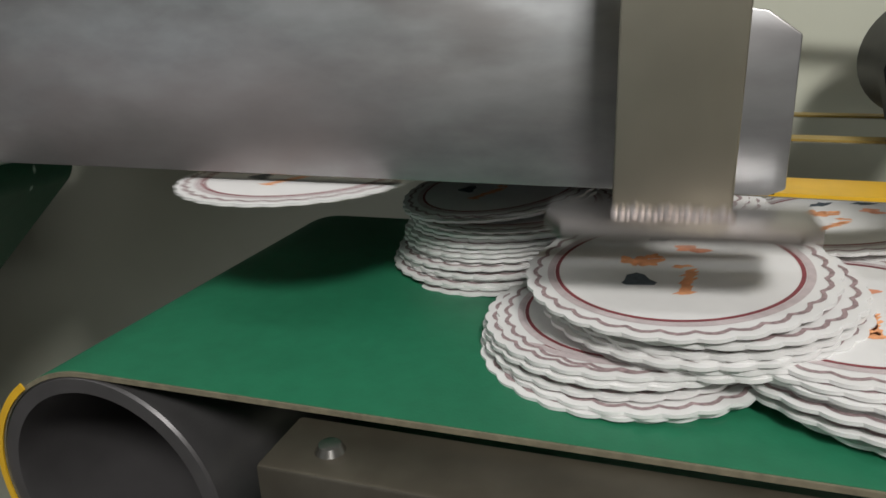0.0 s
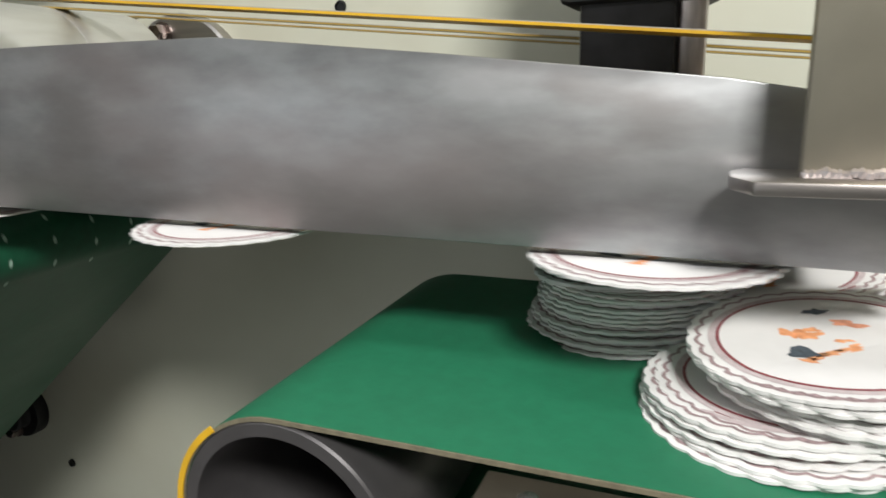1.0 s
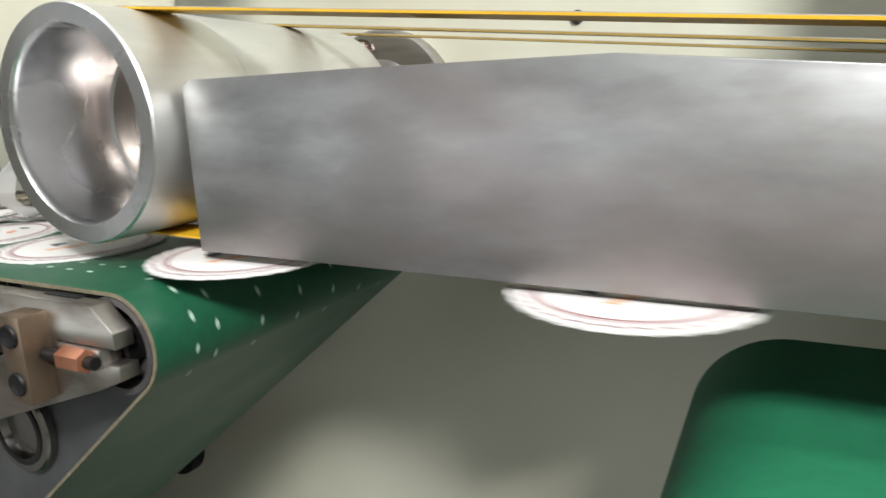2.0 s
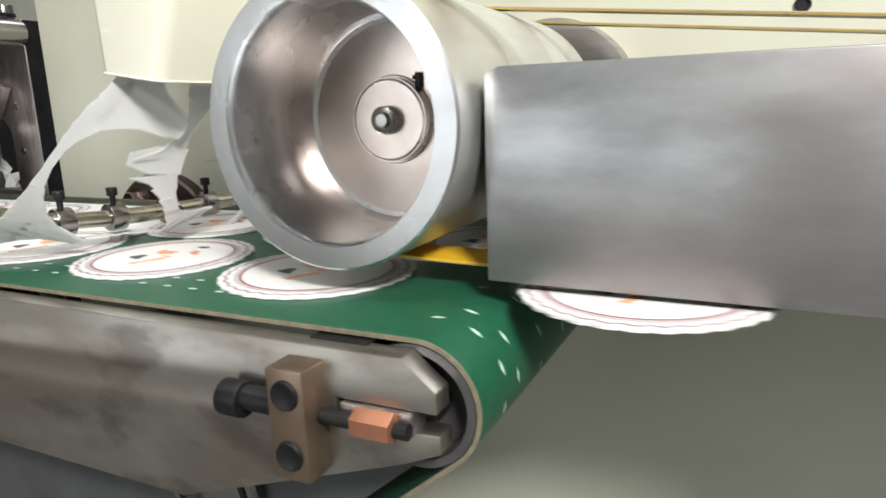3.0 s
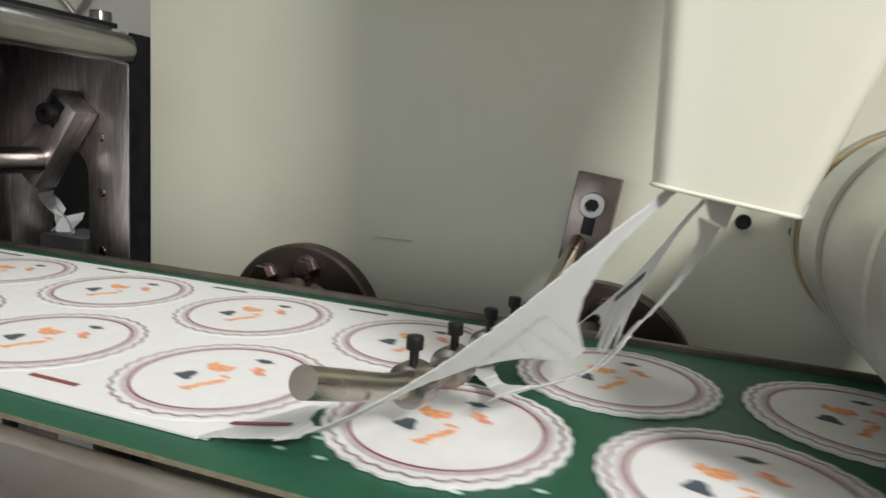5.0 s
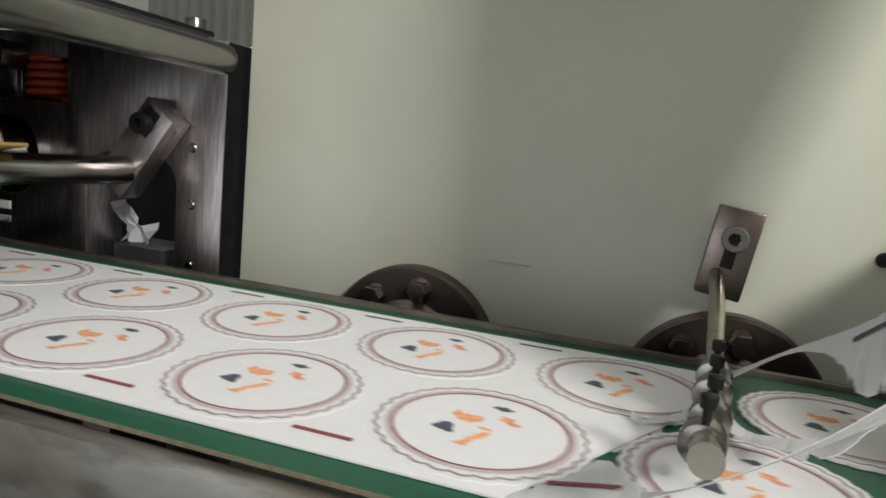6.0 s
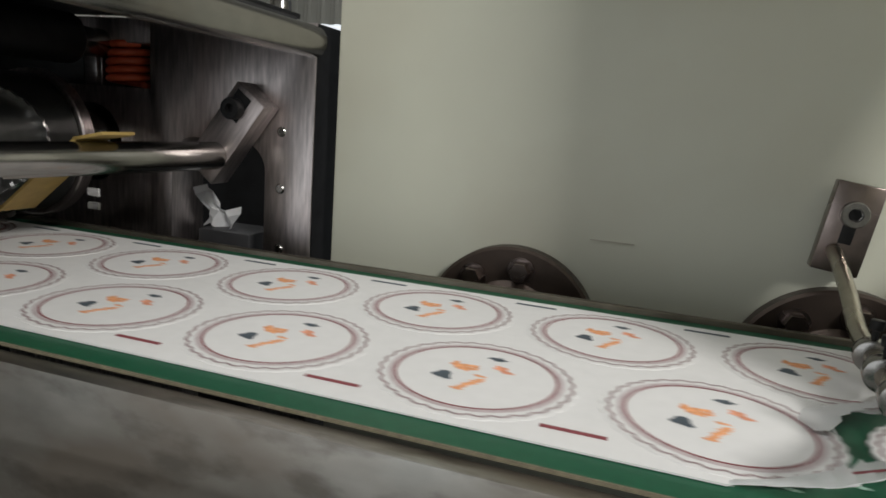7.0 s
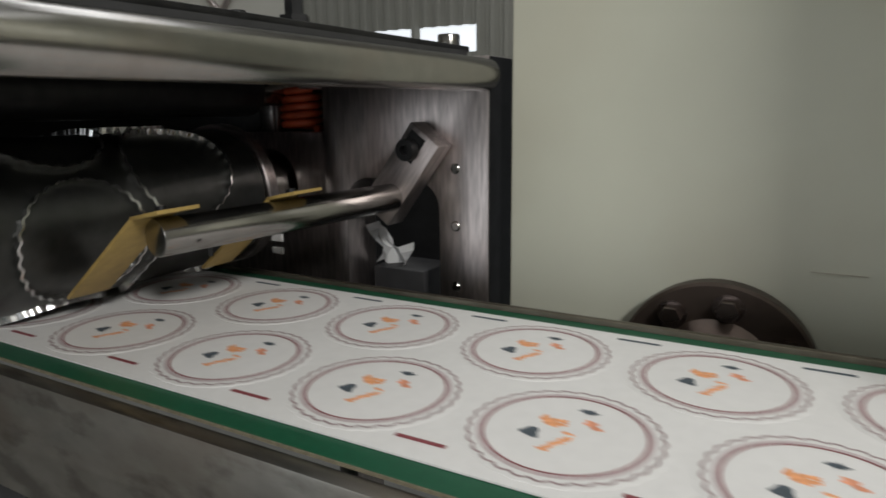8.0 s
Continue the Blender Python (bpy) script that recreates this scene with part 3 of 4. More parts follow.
def support_arm():
    a = thing("support_arm", "dark steel arm that drops behind the guard plate", "machine arm")
    part("arm", box((0.388, 0.06, 0.03), (0.43, 0.09, 0.5), 0.003), BLACK, a)
    part("arm_rib", box((0.43, 0.066, 0.03), (0.442, 0.086, 0.5), 0.002), DARKSTEEL, a)
    part("arm_collar", box((0.378, 0.055, 0.098), (0.448, 0.1, 0.25), 0.006), SHADOWY, a)


support_arm()


def striker():
    s = thing("striker", "steel patting arm with a welded foot plate", "striker", pose(0.4865, -0.045, 0))
    bar = part("arm", box((-0.0155, -0.001, 0.0), (0.0150, 0.006, 0.42), 0.0012), ARMSTEEL, s, "tall flat steel arm")
    weld = bmesh.new()
    rng = random.Random(4)
    for i in range(18):
        bmesh.ops.create_icosphere(weld, subdivisions=1, radius=0.0016 + rng.random() * 0.0006, matrix=Matrix.Translation((-0.0145 + i * 0.0017, -0.0015, 0.0005 + rng.random() * 0.0008)))
    tagged(part("weld_bead", weld, DARKSTEEL, s, "lumpy brown weld bead"), kind="stuff")
    foot = [(-0.034, -0.001), (-0.028, -0.012), (0.03, -0.012), (0.036, -0.006), (0.036, 0.016), (-0.03, 0.018), (-0.034, 0.012)]
    part("foot", prism(foot, -0.0042, 0.0, axis="z", bevel=0.001), STEEL, s, "worn flat foot plate")
    return s


STRIKER = striker()


# ---- suction hood ----
def hood():
    lo = [(-0.1296, -0.033, 0.0956), (-0.093, -0.033, 0.090), (-0.074, 0.085, 0.088), (-0.1296, 0.085, 0.094)]
    hi = [(-0.142, -0.033, 0.42), (0.02, -0.033, 0.42), (0.04, 0.085, 0.42), (-0.142, 0.085, 0.42)]
    bm = bmesh.new()
    top = [(x, y, 1.1) for x, y, z in hi]
    v = [bm.verts.new(q) for q in lo + hi + top]
    for k in (0, 4):
        for i in range(4):
            j = (i + 1) % 4
            bm.faces.new((v[k + i], v[k + j], v[k + 4 + j], v[k + 4 + i]))
    bm.faces.new(v[8:])
    bmesh.ops.recalc_face_normals(bm, faces=bm.faces)
    up = [e for e in bm.edges if abs((e.verts[0].co - e.verts[1].co).z) > 0.1]
    bmesh.ops.bevel(bm, geom=up, offset=0.006, segments=5, affect="EDGES", profile=0.5)
    bmesh.ops.solidify(bm, geom=bm.faces[:], thickness=0.0015)
    h = solo("suction_hood", bm, HOODM, "cream enamelled scrap suction hood with an open mouth", "hood")
    loop = []
    for i in range(4):
        q, before, after = Vector(lo[i]), Vector(lo[i - 1]), Vector(lo[(i + 1) % 4])
        a, e = q + (before - q).normalized() * 0.0059, q + (after - q).normalized() * 0.0059
        loop += [a * (1 - k / 6) ** 2 + q * 2 * (k / 6) * (1 - k / 6) + e * (k / 6) ** 2 for k in range(7)]
    rim = sweep(loop + [loop[0]], 0.0006, seg=8)
    part("mouth_rim", rim, HOODM, h, "rolled rim of the mouth")


hood()


# ---- die station ----
PL_Y = 0.2335


def holed_plate(cx, cz, r, x0, x1, z0, z1, y0, y1, n=48):
    """A rectangular plate in x and z with a round bore through it."""
    bm, rings = bmesh.new(), []
    for i in range(n):
        c, d = math.cos(2 * math.pi * i / n), math.sin(2 * math.pi * i / n)
        far = min(((x1 - cx) if c > 0 else (x0 - cx)) / c if abs(c) > 1e-6 else 9, ((z1 - cz) if d > 0 else (z0 - cz)) / d if abs(d) > 1e-6 else 9)
        rings.append([bm.verts.new((cx + k * c, y, cz + k * d)) for k, y in ((r, y0), (far, y0), (far, y1), (r, y1))])
    for i in range(n):
        p, q = rings[i], rings[(i + 1) % n]
        for j in range(4):
            bm.faces.new((p[j], p[(j + 1) % 4], q[(j + 1) % 4], q[j]))
    return bm


def die_station():
    d = thing("die_station", "dark steel rotary die-cutting station with tie bars", "machine")
    arc = [(-0.654 + 0.025 * math.cos(radians(a)), 0.054 + 0.025 * math.sin(radians(a))) for a in range(0, 91, 10)]
    arc += [(-0.703 + 0.025 * math.cos(radians(a)), 0.054 + 0.025 * math.sin(radians(a))) for a in range(90, 181, 10)]
    outline = [(-0.752, 0.181), (-0.582, 0.181), (-0.582, -0.3), (-0.629, -0.3)] + arc + [(-0.728, -0.3), (-0.752, -0.3)]
    plate = part("side_plate", prism(outline, PL_Y, 0.2785, bevel=0.0008), DARKSTEEL, d, "brushed dark steel side plate with a slot")
    # A thin sheet makes the plate's end face black.
    part("plate_edge", box((-0.5818, PL_Y + 0.001, -0.3), (-0.5812, 0.278, 0.1802)), BLACK, d, "thin black sheet over the end face of the side plate")
    part("upper_plate", box((-1.3, PL_Y + 0.003, 0.159), (-0.7525, 0.2785, 0.181), 0.0008), DARKSTEEL, d)
    part("bearing_block", holed_plate(-0.825, 0.0655, 0.0375, -0.95, -0.7535, -0.2, 0.119, PL_Y + 0.002, 0.262), DARKSTEEL, d, "dark bearing block bored for the cylinder's journal")
    # Dark filling added round the spring, so that the pocket stays black.
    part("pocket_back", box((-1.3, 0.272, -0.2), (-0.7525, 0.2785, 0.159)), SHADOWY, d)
    part("spring_housing", box((-1.3, 0.238, 0.1192), (-0.834, 0.27, 0.1588), 0.001), BLACK, d)
    for x, z in ((-0.613, 0.0906), (-0.613, 0.0415), (-0.613, -0.012)):
        bm = lathe([(0.0, 0.0012), (0.0032, 0.0012), (0.004, 0.0004), (0.0046, 0.0)], seg=24)
        part("dowel_pin", bm, CHROME, plate, "bright dowel pin", Matrix.Translation((x, PL_Y, z)) @ FACING)
    part("upper_tie_bar", tube((-0.585, -0.32, 0.166), (-0.585, PL_Y, 0.166), 0.0128, seg=48), CHROME, d, "thick bright steel tie bar")
    part("top_deck", box((-1.3, -0.3, 0.185), (-0.605, PL_Y + 0.012, 0.1895), 0.001), BLACK, d, "black top deck plate")
    part("deck_rib", box((-1.3, -0.3, 0.1815), (-0.6, PL_Y - 0.002, 0.185)), SHADOWY, d)
    for x, y in ((-0.657, -0.023), (-0.653, 0.04), (-0.661, 0.226), (-0.665, -0.16)):
        bm = lathe([(0.0, 0.009), (0.0042, 0.009), (0.0048, 0.008), (0.0048, 0.0)], seg=20)
        part("deck_screw", bm, BLACK, d, m=pose(x, y, 0.1895))
    nut = lathe([(0.0, 0.022), (0.0065, 0.022), (0.0065, 0.012), (0.01, 0.012), (0.0105, 0.004), (0.013, 0.003), (0.013, 0.0)], seg=6)
    part("deck_nut", nut, BLACK, d, "large black hex nut", pose(-0.657, 0.094, 0.1895))
    part("deck_stud", tube((-0.624, 0.2445, 0.18), (-0.624, 0.2445, 0.2), 0.0092, bevel=0.001), CHROME, d, "bright steel stud")
    rod = part("guide_bar", tube((-0.692, -0.002, 0.066), (-0.662, 0.214, 0.0665), 0.0118, seg=40, bevel=0.0008), CHROME, d, "dull round steel bar")
    part("set_pin", tube((-0.67, 0.02, 0.053), (-0.67, 0.02, 0.058), 0.0015), BLACK, rod)
    clamp = part("clamp", box((-0.0165, -0.0125, -0.046), (0.0165, 0.0105, 0.04), 0.001), DARKSTEEL, d, "slanted steel clamp", pose(-0.652, PL_Y - 0.0115, 0.088, 0, 37))
    part("clamp_screw", lathe([(0.0, 0.004), (0.004, 0.004), (0.004, 0.009), (0.0085, 0.009), (0.009, 0.008), (0.009, 0.0)], seg=28), BLACK, clamp, m=pose(-0.004, -0.0125, 0.021, 90))
    part("clamp_slot", prism([(-0.012, 0.012), (0.004, 0.012), (0.004, 0.036), (-0.012, 0.036)], -0.0128, -0.0124), BLACK, clamp)
    spring = sweep([(-0.793 + 0.0175 * math.cos(i / 24 * 2 * math.pi), 0.252 + 0.0165 * math.sin(i / 24 * 2 * math.pi), 0.1215 + 0.0076 * i / 24) for i in range(24 * 5)], 0.0034, seg=10)
    part("spring", spring, ORANGESPRING, d, "orange-red die spring")
    part("spring_guide", box((-0.832, 0.237, 0.119), (-0.817, 0.268, 0.159), 0.001), STEEL, d, "bright spring guide bar")
    part("spring_guide", box((-0.8155, 0.24, 0.119), (-0.8135, 0.268, 0.159), 0.0005), STEEL, d)
    # Two dark sheets added to stand in for the shade deep inside.
    part("inner_housing", box((-1.02, -0.3, -0.05), (-1.0, PL_Y, 0.181)), SHADOWY, d, "black sheet added to keep the gaps behind the cylinders dark")
    part("back_cover", box((-1.3, 0.4, -0.3), (-0.59, 0.41, 0.12)), SHADOWY, d, "black sheet added to keep the slot in the side plate dark")
    part("pressure_roller", tube((-0.81, -0.3, 0.157), (-0.81, 0.2, 0.157), 0.022, seg=48, bevel=0.002), BLACK, d, "black pressure roller")
    part("roller_pin", tube((-0.81, 0.2, 0.157), (-0.81, 0.236, 0.157), 0.013, bevel=0.001), CHROME, d)
    for y, x in ((0.0, -0.006), (0.1, 0.006)):
        bm = box((-0.095, y - 0.015, -0.0012), (0.0, y + 0.015, 0.0012), 0.0005)
        bmesh.ops.transform(bm, matrix=pose(-0.688 + x, 0, 0.08, 0, -38), verts=bm.verts)
        tab = box((-0.002, y - 0.015, -0.0012), (0.024, y + 0.015, 0.0012), 0.0005)
        bmesh.ops.transform(tab, matrix=pose(-0.688 + x, 0, 0.08, 0, -12), verts=tab.verts)
        part("scraper_tab", merge(bm, tab), SCRAPER, rod, "ochre bent scraper tab")
        slot = box((0.004, y - 0.0035, 0.0011), (0.018, y + 0.0035, 0.0016), 0.0002)
        lathe([(0.0, 0.004), (0.0035, 0.004), (0.0042, 0.0015), (0.0, 0.0015)], pose(0.008, y, 0), 16, slot)
        bmesh.ops.transform(slot, matrix=pose(-0.688 + x, 0, 0.08, 0, -12), verts=slot.verts)
        part("tab_slot", slot, BLACK, rod, "dark slot with a screw")
    part("label_tag", box((-0.79, 0.197, 0.02), (-0.778, 0.1995, 0.027)), PAPER, d, "small white tag")
    part("label_tag", box((-0.79, 0.197, 0.008), (-0.778, 0.1995, 0.014)), PAPER, d, "small white tag")
    return d


die_station()
DIE_R, DIE_X, DIE_Z = 0.0637, -0.825, 0.0655
SCALLOPS = 30


def die_cylinder():
    c = thing("die_cylinder", "dark rotary cutting cylinder with scalloped blades", "die cylinder", pose(DIE_X, 0.04, DIE_Z))
    turn = pose(0, 0, 0, -90)
    part("cylinder_body", lathe([(0.0, -0.2), (0.059, -0.2), (0.059, 0.128), (0.03, 0.128), (0.0, 0.128)], turn, 80), CYLSTEEL, c, "dark grey cylinder body")
    part("bearer_ring", lathe([(0.03, 0.129), (0.0625, 0.129), (0.0635, 0.13), (0.0635, 0.14), (0.0625, 0.141), (0.03, 0.141)], turn, 80), DARKSTEEL, c)
    part("journal", tube((0, 0.14, 0), (0, 0.225, 0), 0.031, seg=48, bevel=0.002), CHROME, c)
    for row, y0 in ((0, -0.04), (1, 0.0485)):
        for k in range(4):
            bm, n = bmesh.new(), SCALLOPS * 5
            rings = []
            for i in range(n):
                a = 2 * math.pi * i / n
                r = 0.0448 + 0.0022 * (abs(math.cos(a * SCALLOPS / 2)) - 0.6)
                th = (r * math.cos(a)) / DIE_R + math.pi / 2 * (k + 0.5 * row)
                y = y0 + r * math.sin(a)
                rings.append([bm.verts.new((rad * math.cos(th), y + dy, rad * math.sin(th))) for rad, dy in ((0.058, -0.0008), (DIE_R, 0.0), (DIE_R, 0.0019), (0.058, 0.0027))])
            for i in range(n):
                p, q = rings[i], rings[(i + 1) % n]
                for j in range(3):
                    bm.faces.new((p[j], p[j + 1], q[j + 1], q[j]))
            part("blade_ring", bm, BLADE, c, "bright scalloped cutting blade")
    return c


DIE = die_cylinder()


def scrap_behind():
    bm, rng = bmesh.new(), random.Random(8)
    rows = []
    for j in range(6):
        lean = 0.016 * math.sin(0.9 * j)
        rows.append([bm.verts.new((-0.722 + 0.0075 * i + lean * 0.3 + rng.uniform(-0.002, 0.002), 0.268 + 0.006 * math.sin(2.1 * i + j) + rng.uniform(-0.003, 0.003), -0.008 + 0.0075 * j + 0.004 * math.sin(1.3 * i) + rng.uniform(-0.002, 0.002))) for i in range(6 - (j > 3) * 2)])
    for a, b in zip(rows, rows[1:]):
        for i in range(min(len(a), len(b)) - 1):
            bm.faces.new((a[i], a[i + 1], b[i + 1], b[i]))
    bmesh.ops.solidify(bm, geom=bm.faces[:], thickness=0.0006)
    solo("paper_scrap", bm, TISSUE, "crumpled white paper scrap caught behind the side plate", "paper scrap")
    solo("scrap_ledge", box((-0.712, 0.25, -0.2), (-0.655, 0.3, -0.007), 0.002), SHADOWY, "dark post that holds a paper scrap", "ledge")


scrap_behind()


# ---- guide rod with collars ----
def guide_rod():
    g = thing("guide_rod", "bent steel stripping rod with clamp collars on a wall bracket", "guide rod")
    pl = prism([(-0.0145, 0.02), (0.0145, 0.02), (0.0145, -0.04), (-0.0145, -0.04)], 0.0, 0.012, bevel=0.001)
    br = part("bracket", pl, BOLTM, g, "brownish oily steel bracket", pose(-0.178, 0.221, 0.0705, 0, 8))
    part("bracket_screw", lathe([(0.0, 0.002), (0.0045, 0.002), (0.0045, 0.006), (0.0078, 0.006), (0.0085, 0.005), (0.0085, 0.0)], seg=32), CHROME, br, "bright cap screw", FACING)
    part("screw_socket", lathe([(0.0, 0.0027), (0.0043, 0.0027), (0.0043, 0.002), (0.0, 0.002)], seg=6), BLACK, br, "dark hexagon socket", FACING)
    part("bracket_slot", box((-0.004, -0.0006, -0.02), (0.004, 0.0, -0.007), 0.0002), BLACK, br)
    part("bracket_standoff", tube((-0.178, 0.23, 0.06), (-0.178, WALL_Y, 0.06), 0.009), BLACK, g)
    line = curve_points([(-0.186, 0.221, 0.046), (-0.186, 0.2, 0.04), (-0.187, 0.165, 0.03), (-0.189, 0.125, 0.0175), (-0.192, 0.08, 0.0155), (-0.197, 0.03, 0.0165), (-0.203, -0.012, 0.0195), (-0.204, -0.032, 0.024), (-0.206, -0.053, 0.031), (-0.2085, -0.075, 0.0385)], 10)
    part("rod", sweep(line, 0.0047, seg=20), RODM, g, "bent polished steel rod")
    for y, x, z in ((-0.012, -0.203, 0.019), (0.018, -0.1985, 0.0175), (0.055, -0.195, 0.016), (0.085, -0.192, 0.0157)):
        col = part("collar", tube((x - 0.0008, y - 0.0048, z), (x + 0.0008, y + 0.0048, z), 0.0082, seg=32, bevel=0.001), CHROME, g, "bright clamp collar")
        part("collar_screw", tube((x, y, z + 0.007), (x, y, z + 0.016), 0.0017, tube((x, y, z + 0.0125), (x, y, z + 0.0175), 0.0031, seg=20, bevel=0.0005)), BLACK, col, "black upright cap screw")
    return g


guide_rod()


# ---- the printed board and its discs ----
PITCH, DISC_R = 0.1, 0.0455
WEB_Y0, WEB_Y1, ROW_FAR, SHIFT_FAR = -0.0505, 0.139, 0.0885, 0.0513


def travel(t):
    """How far the board has run at t seconds."""
    ts = [0.0, 0.5, 1.0, 1.5, 2.0, 3.5, 4.0, 4.5, 5.0, 6.5, 7.0, 7.5, 8.0]
    ss = [-1.2125, -1.0286, -0.872, -0.715, -0.564, -0.0778, 0.0948, 0.2517, 0.4067, 0.8702, 1.0357, 1.2031, 1.366]
    return float(np.interp(t, ts, ss))


def peel_x(q):
    """Where the waste lifts off the belt, from the near edge (0) to the far edge (1)."""
    return -0.264 + 0.122 * q - 0.04 * q * q


def paper_web():
    outline = [(-3.6, WEB_Y0), (peel_x(0.0), WEB_Y0), (peel_x(0.5), 0.5 * (WEB_Y0 + WEB_Y1)), (peel_x(1.0), WEB_Y1), (-3.6, WEB_Y1)]
    solo("paper_web", prism(outline, 0.0004, 0.0012, axis="z"), PAPER, "white board web lying on the green belt", "paper web")


paper_web()


def flat(outline, z, bm=None):
    bm = bm or bmesh.new()
    bm.faces.new([bm.verts.new((x, y, z)) for x, y in outline])
    return bm


def annulus(r0, r1, z, wave=0.0, n=120, count=SCALLOPS):
    bm = bmesh.new()
    a, b = [], []
    for i in range(n):
        t = 2 * math.pi * i / n
        w = wave * (abs(math.cos(t * count / 2)) - 0.6)
        a.append(bm.verts.new(((r0 + w) * math.cos(t), (r0 + w) * math.sin(t), z)))
        b.append(bm.verts.new(((r1 + w) * math.cos(t), (r1 + w) * math.sin(t), z)))
    for i in range(n):
        j = (i + 1) % n
        bm.faces.new((a[i], a[j], b[j], b[i]))
    return bm


def blob(cx, cy, rx, ry, seed, z, n=22, rough=0.35, turn=0.0):
    rng = random.Random(seed)
    ph = [rng.random() * 6.28 for _ in range(4)]
    pts = []
    for i in range(n):
        t = 2 * math.pi * i / n
        r = 1 + rough * (0.5 * math.sin(2 * t + ph[0]) + 0.4 * math.sin(3 * t + ph[1]) + 0.4 * math.sin(5 * t + ph[2]))
        x, y = rx * r * math.cos(t), ry * r * math.sin(t)
        pts.append((cx + x * math.cos(turn) - y * math.sin(turn), cy + x * math.sin(turn) + y * math.cos(turn)))
    return flat(pts, z)


DISC_T = 0.0011


def disc_master():
    n = SCALLOPS * 6
    outline = []
    for i in range(n):
        t = 2 * math.pi * i / n
        r = DISC_R + 0.0011 * (abs(math.cos(t * SCALLOPS / 2)) - 0.6)
        outline.append((r * math.cos(t), r * math.sin(t)))
    d = solo("printed_disc", prism(outline, 0.0, DISC_T, axis="z"), PAPER, "scalloped white board disc printed with rings and a motif", "board disc", group="printed board discs")
    z = DISC_T + 0.00012
    part("scallop_line", annulus(0.0416, 0.0430, z, 0.0016), PRINTMAUVE, d, "mauve scalloped line")
    part("rim_band", annulus(0.0366, 0.0389, z), PRINTPALE, d, "pale mauve band")
    part("outer_ring", annulus(0.0352, 0.0364, z), PRINTRED, d, "thin maroon ring")
    bell = [(-0.0205, -0.0065), (-0.0185, -0.0045), (-0.016, 0.0005), (-0.0115, 0.0015), (-0.009, -0.0015), (-0.0085, -0.0065), (-0.0065, -0.0105), (-0.0085, -0.0125), (-0.014, -0.0105), (-0.019, -0.009)]
    bell = [(-0.0135 + (x + 0.0135) * 0.72, -0.0065 + (y + 0.0055) * 0.72) for x, y in bell]
    part("dark_motif", flat(bell, z), PRINTNAVY, d, "navy bell-shaped motif")
    leaf = [(-0.0025, 0.0225), (0.0005, 0.0262), (0.0035, 0.0255), (0.0055, 0.0275), (0.0075, 0.0245), (0.0115, 0.0235), (0.0075, 0.0205), (0.0035, 0.0195), (0.0015, 0.0215)]
    leaf = [(0.0045 + (x - 0.0045) * 0.75, 0.0235 + (y - 0.0235) * 0.75) for x, y in leaf]
    part("dark_motif", flat(leaf, z), PRINTNAVY, d, "navy leafy motif")
    for cx, cy, rx, ry, seed in ((-0.0102, 0.0078, 0.0034, 0.004, 7), (-0.0064, 0.0048, 0.0038, 0.003, 8), (-0.0042, 0.009, 0.0028, 0.0022, 13)):
        part("orange_motif", blob(cx, cy, rx, ry, seed, z, rough=0.6), PRINTORANGE, d, "orange motif")
    part("orange_motif", blob(0.0095, 0.0112, 0.005, 0.0028, 9, z, rough=0.5, turn=-0.5), PRINTVERM, d, "orange-red motif")
    text = bmesh.new()
    for i in range(5):
        merge(text, blob(0.0028 - 0.0015 * i, -0.0062 - 0.003 * i, 0.0034, 0.0015, 20 + i, z, n=12, rough=0.6, turn=0.35 + 0.3 * (i % 2)))
    merge(text, blob(0.002, -0.001, 0.0028, 0.0013, 31, z, n=12, rough=0.6, turn=-0.4))
    tagged(part("orange_script", text, PRINTORANGE, d, "slanted orange script marks"), kind="stuff")
    return d


DISC = disc_master()
FLY_S, FLY_Q, FLY_END, PILE_Z = 0.005, 1.9, 0.487, -0.0215


def disc_pose(s, row, k, rng_turn):
    """Where a disc is when its place along the board is s."""
    y = ROW_FAR if row else 0.0
    end = FLY_END - (0.076 if row else 0.0)
    x = s if s < FLY_S else FLY_S + (s - FLY_S) * FLY_Q
    z = 0.00035
    if x < end - 0.01:
        lift = min(1.0, max(0.0, (x - 0.03) / 0.06))
        sway = (0.0015 + 0.0042 * max(0.0, 1 - max(0.0, x - 0.05) / 0.3)) * lift
        return pose(x, y - 0.004 * lift, z + sway, 0, 0, 0)
    u = min(1.0, (x - end + 0.01) / 0.055)
    land = PILE_Z + 0.0005 * (k % 12)
    tilt = 9 * math.sin(math.pi * u) + 3 * u
    return pose(end - 0.004 + 0.006 * u, y - 0.004 - 0.016 * u, (z + 0.0015) * (1 - u) + land * u, tilt, -5 * u, rng_turn * u)


def moving_discs():
    made = []
    for row in (0, 1):
        for k in range(-24, 16):
            s0 = k * PITCH + (SHIFT_FAR if row else 0.0)
            made.append((copy_thing(DISC, disc_pose(s0 + travel(0), row, k, 0)), s0, row, k))
    return made


def pile(cx, cy, n, seed, drift, z_top, z_bottom=B2Z):
    rng = random.Random(seed)
    for i in range(n):
        f = i / max(1, n - 1)
        z = z_bottom + 0.0003 + (z_top - z_bottom) * f
        m = pose(cx + (drift * (1 - f) if drift > 0 else drift * (f < 0.5)) + rng.uniform(-0.003, 0.003), cy - 0.004 + 0.006 * f + rng.uniform(-0.003, 0.003), z, rng.uniform(0, 3), -3 - 5 * f * (drift > 0.02), rng.uniform(-25, 25))
        copy_thing(DISC, m)


pile(0.497, -0.018, 20, 1, -0.02, PILE_Z - 0.002)
pile(0.538, -0.024, 14, 2, 0.02, PILE_Z - 0.008)
pile(0.60, -0.024, 14, 3, 0.03, PILE_Z - 0.008)
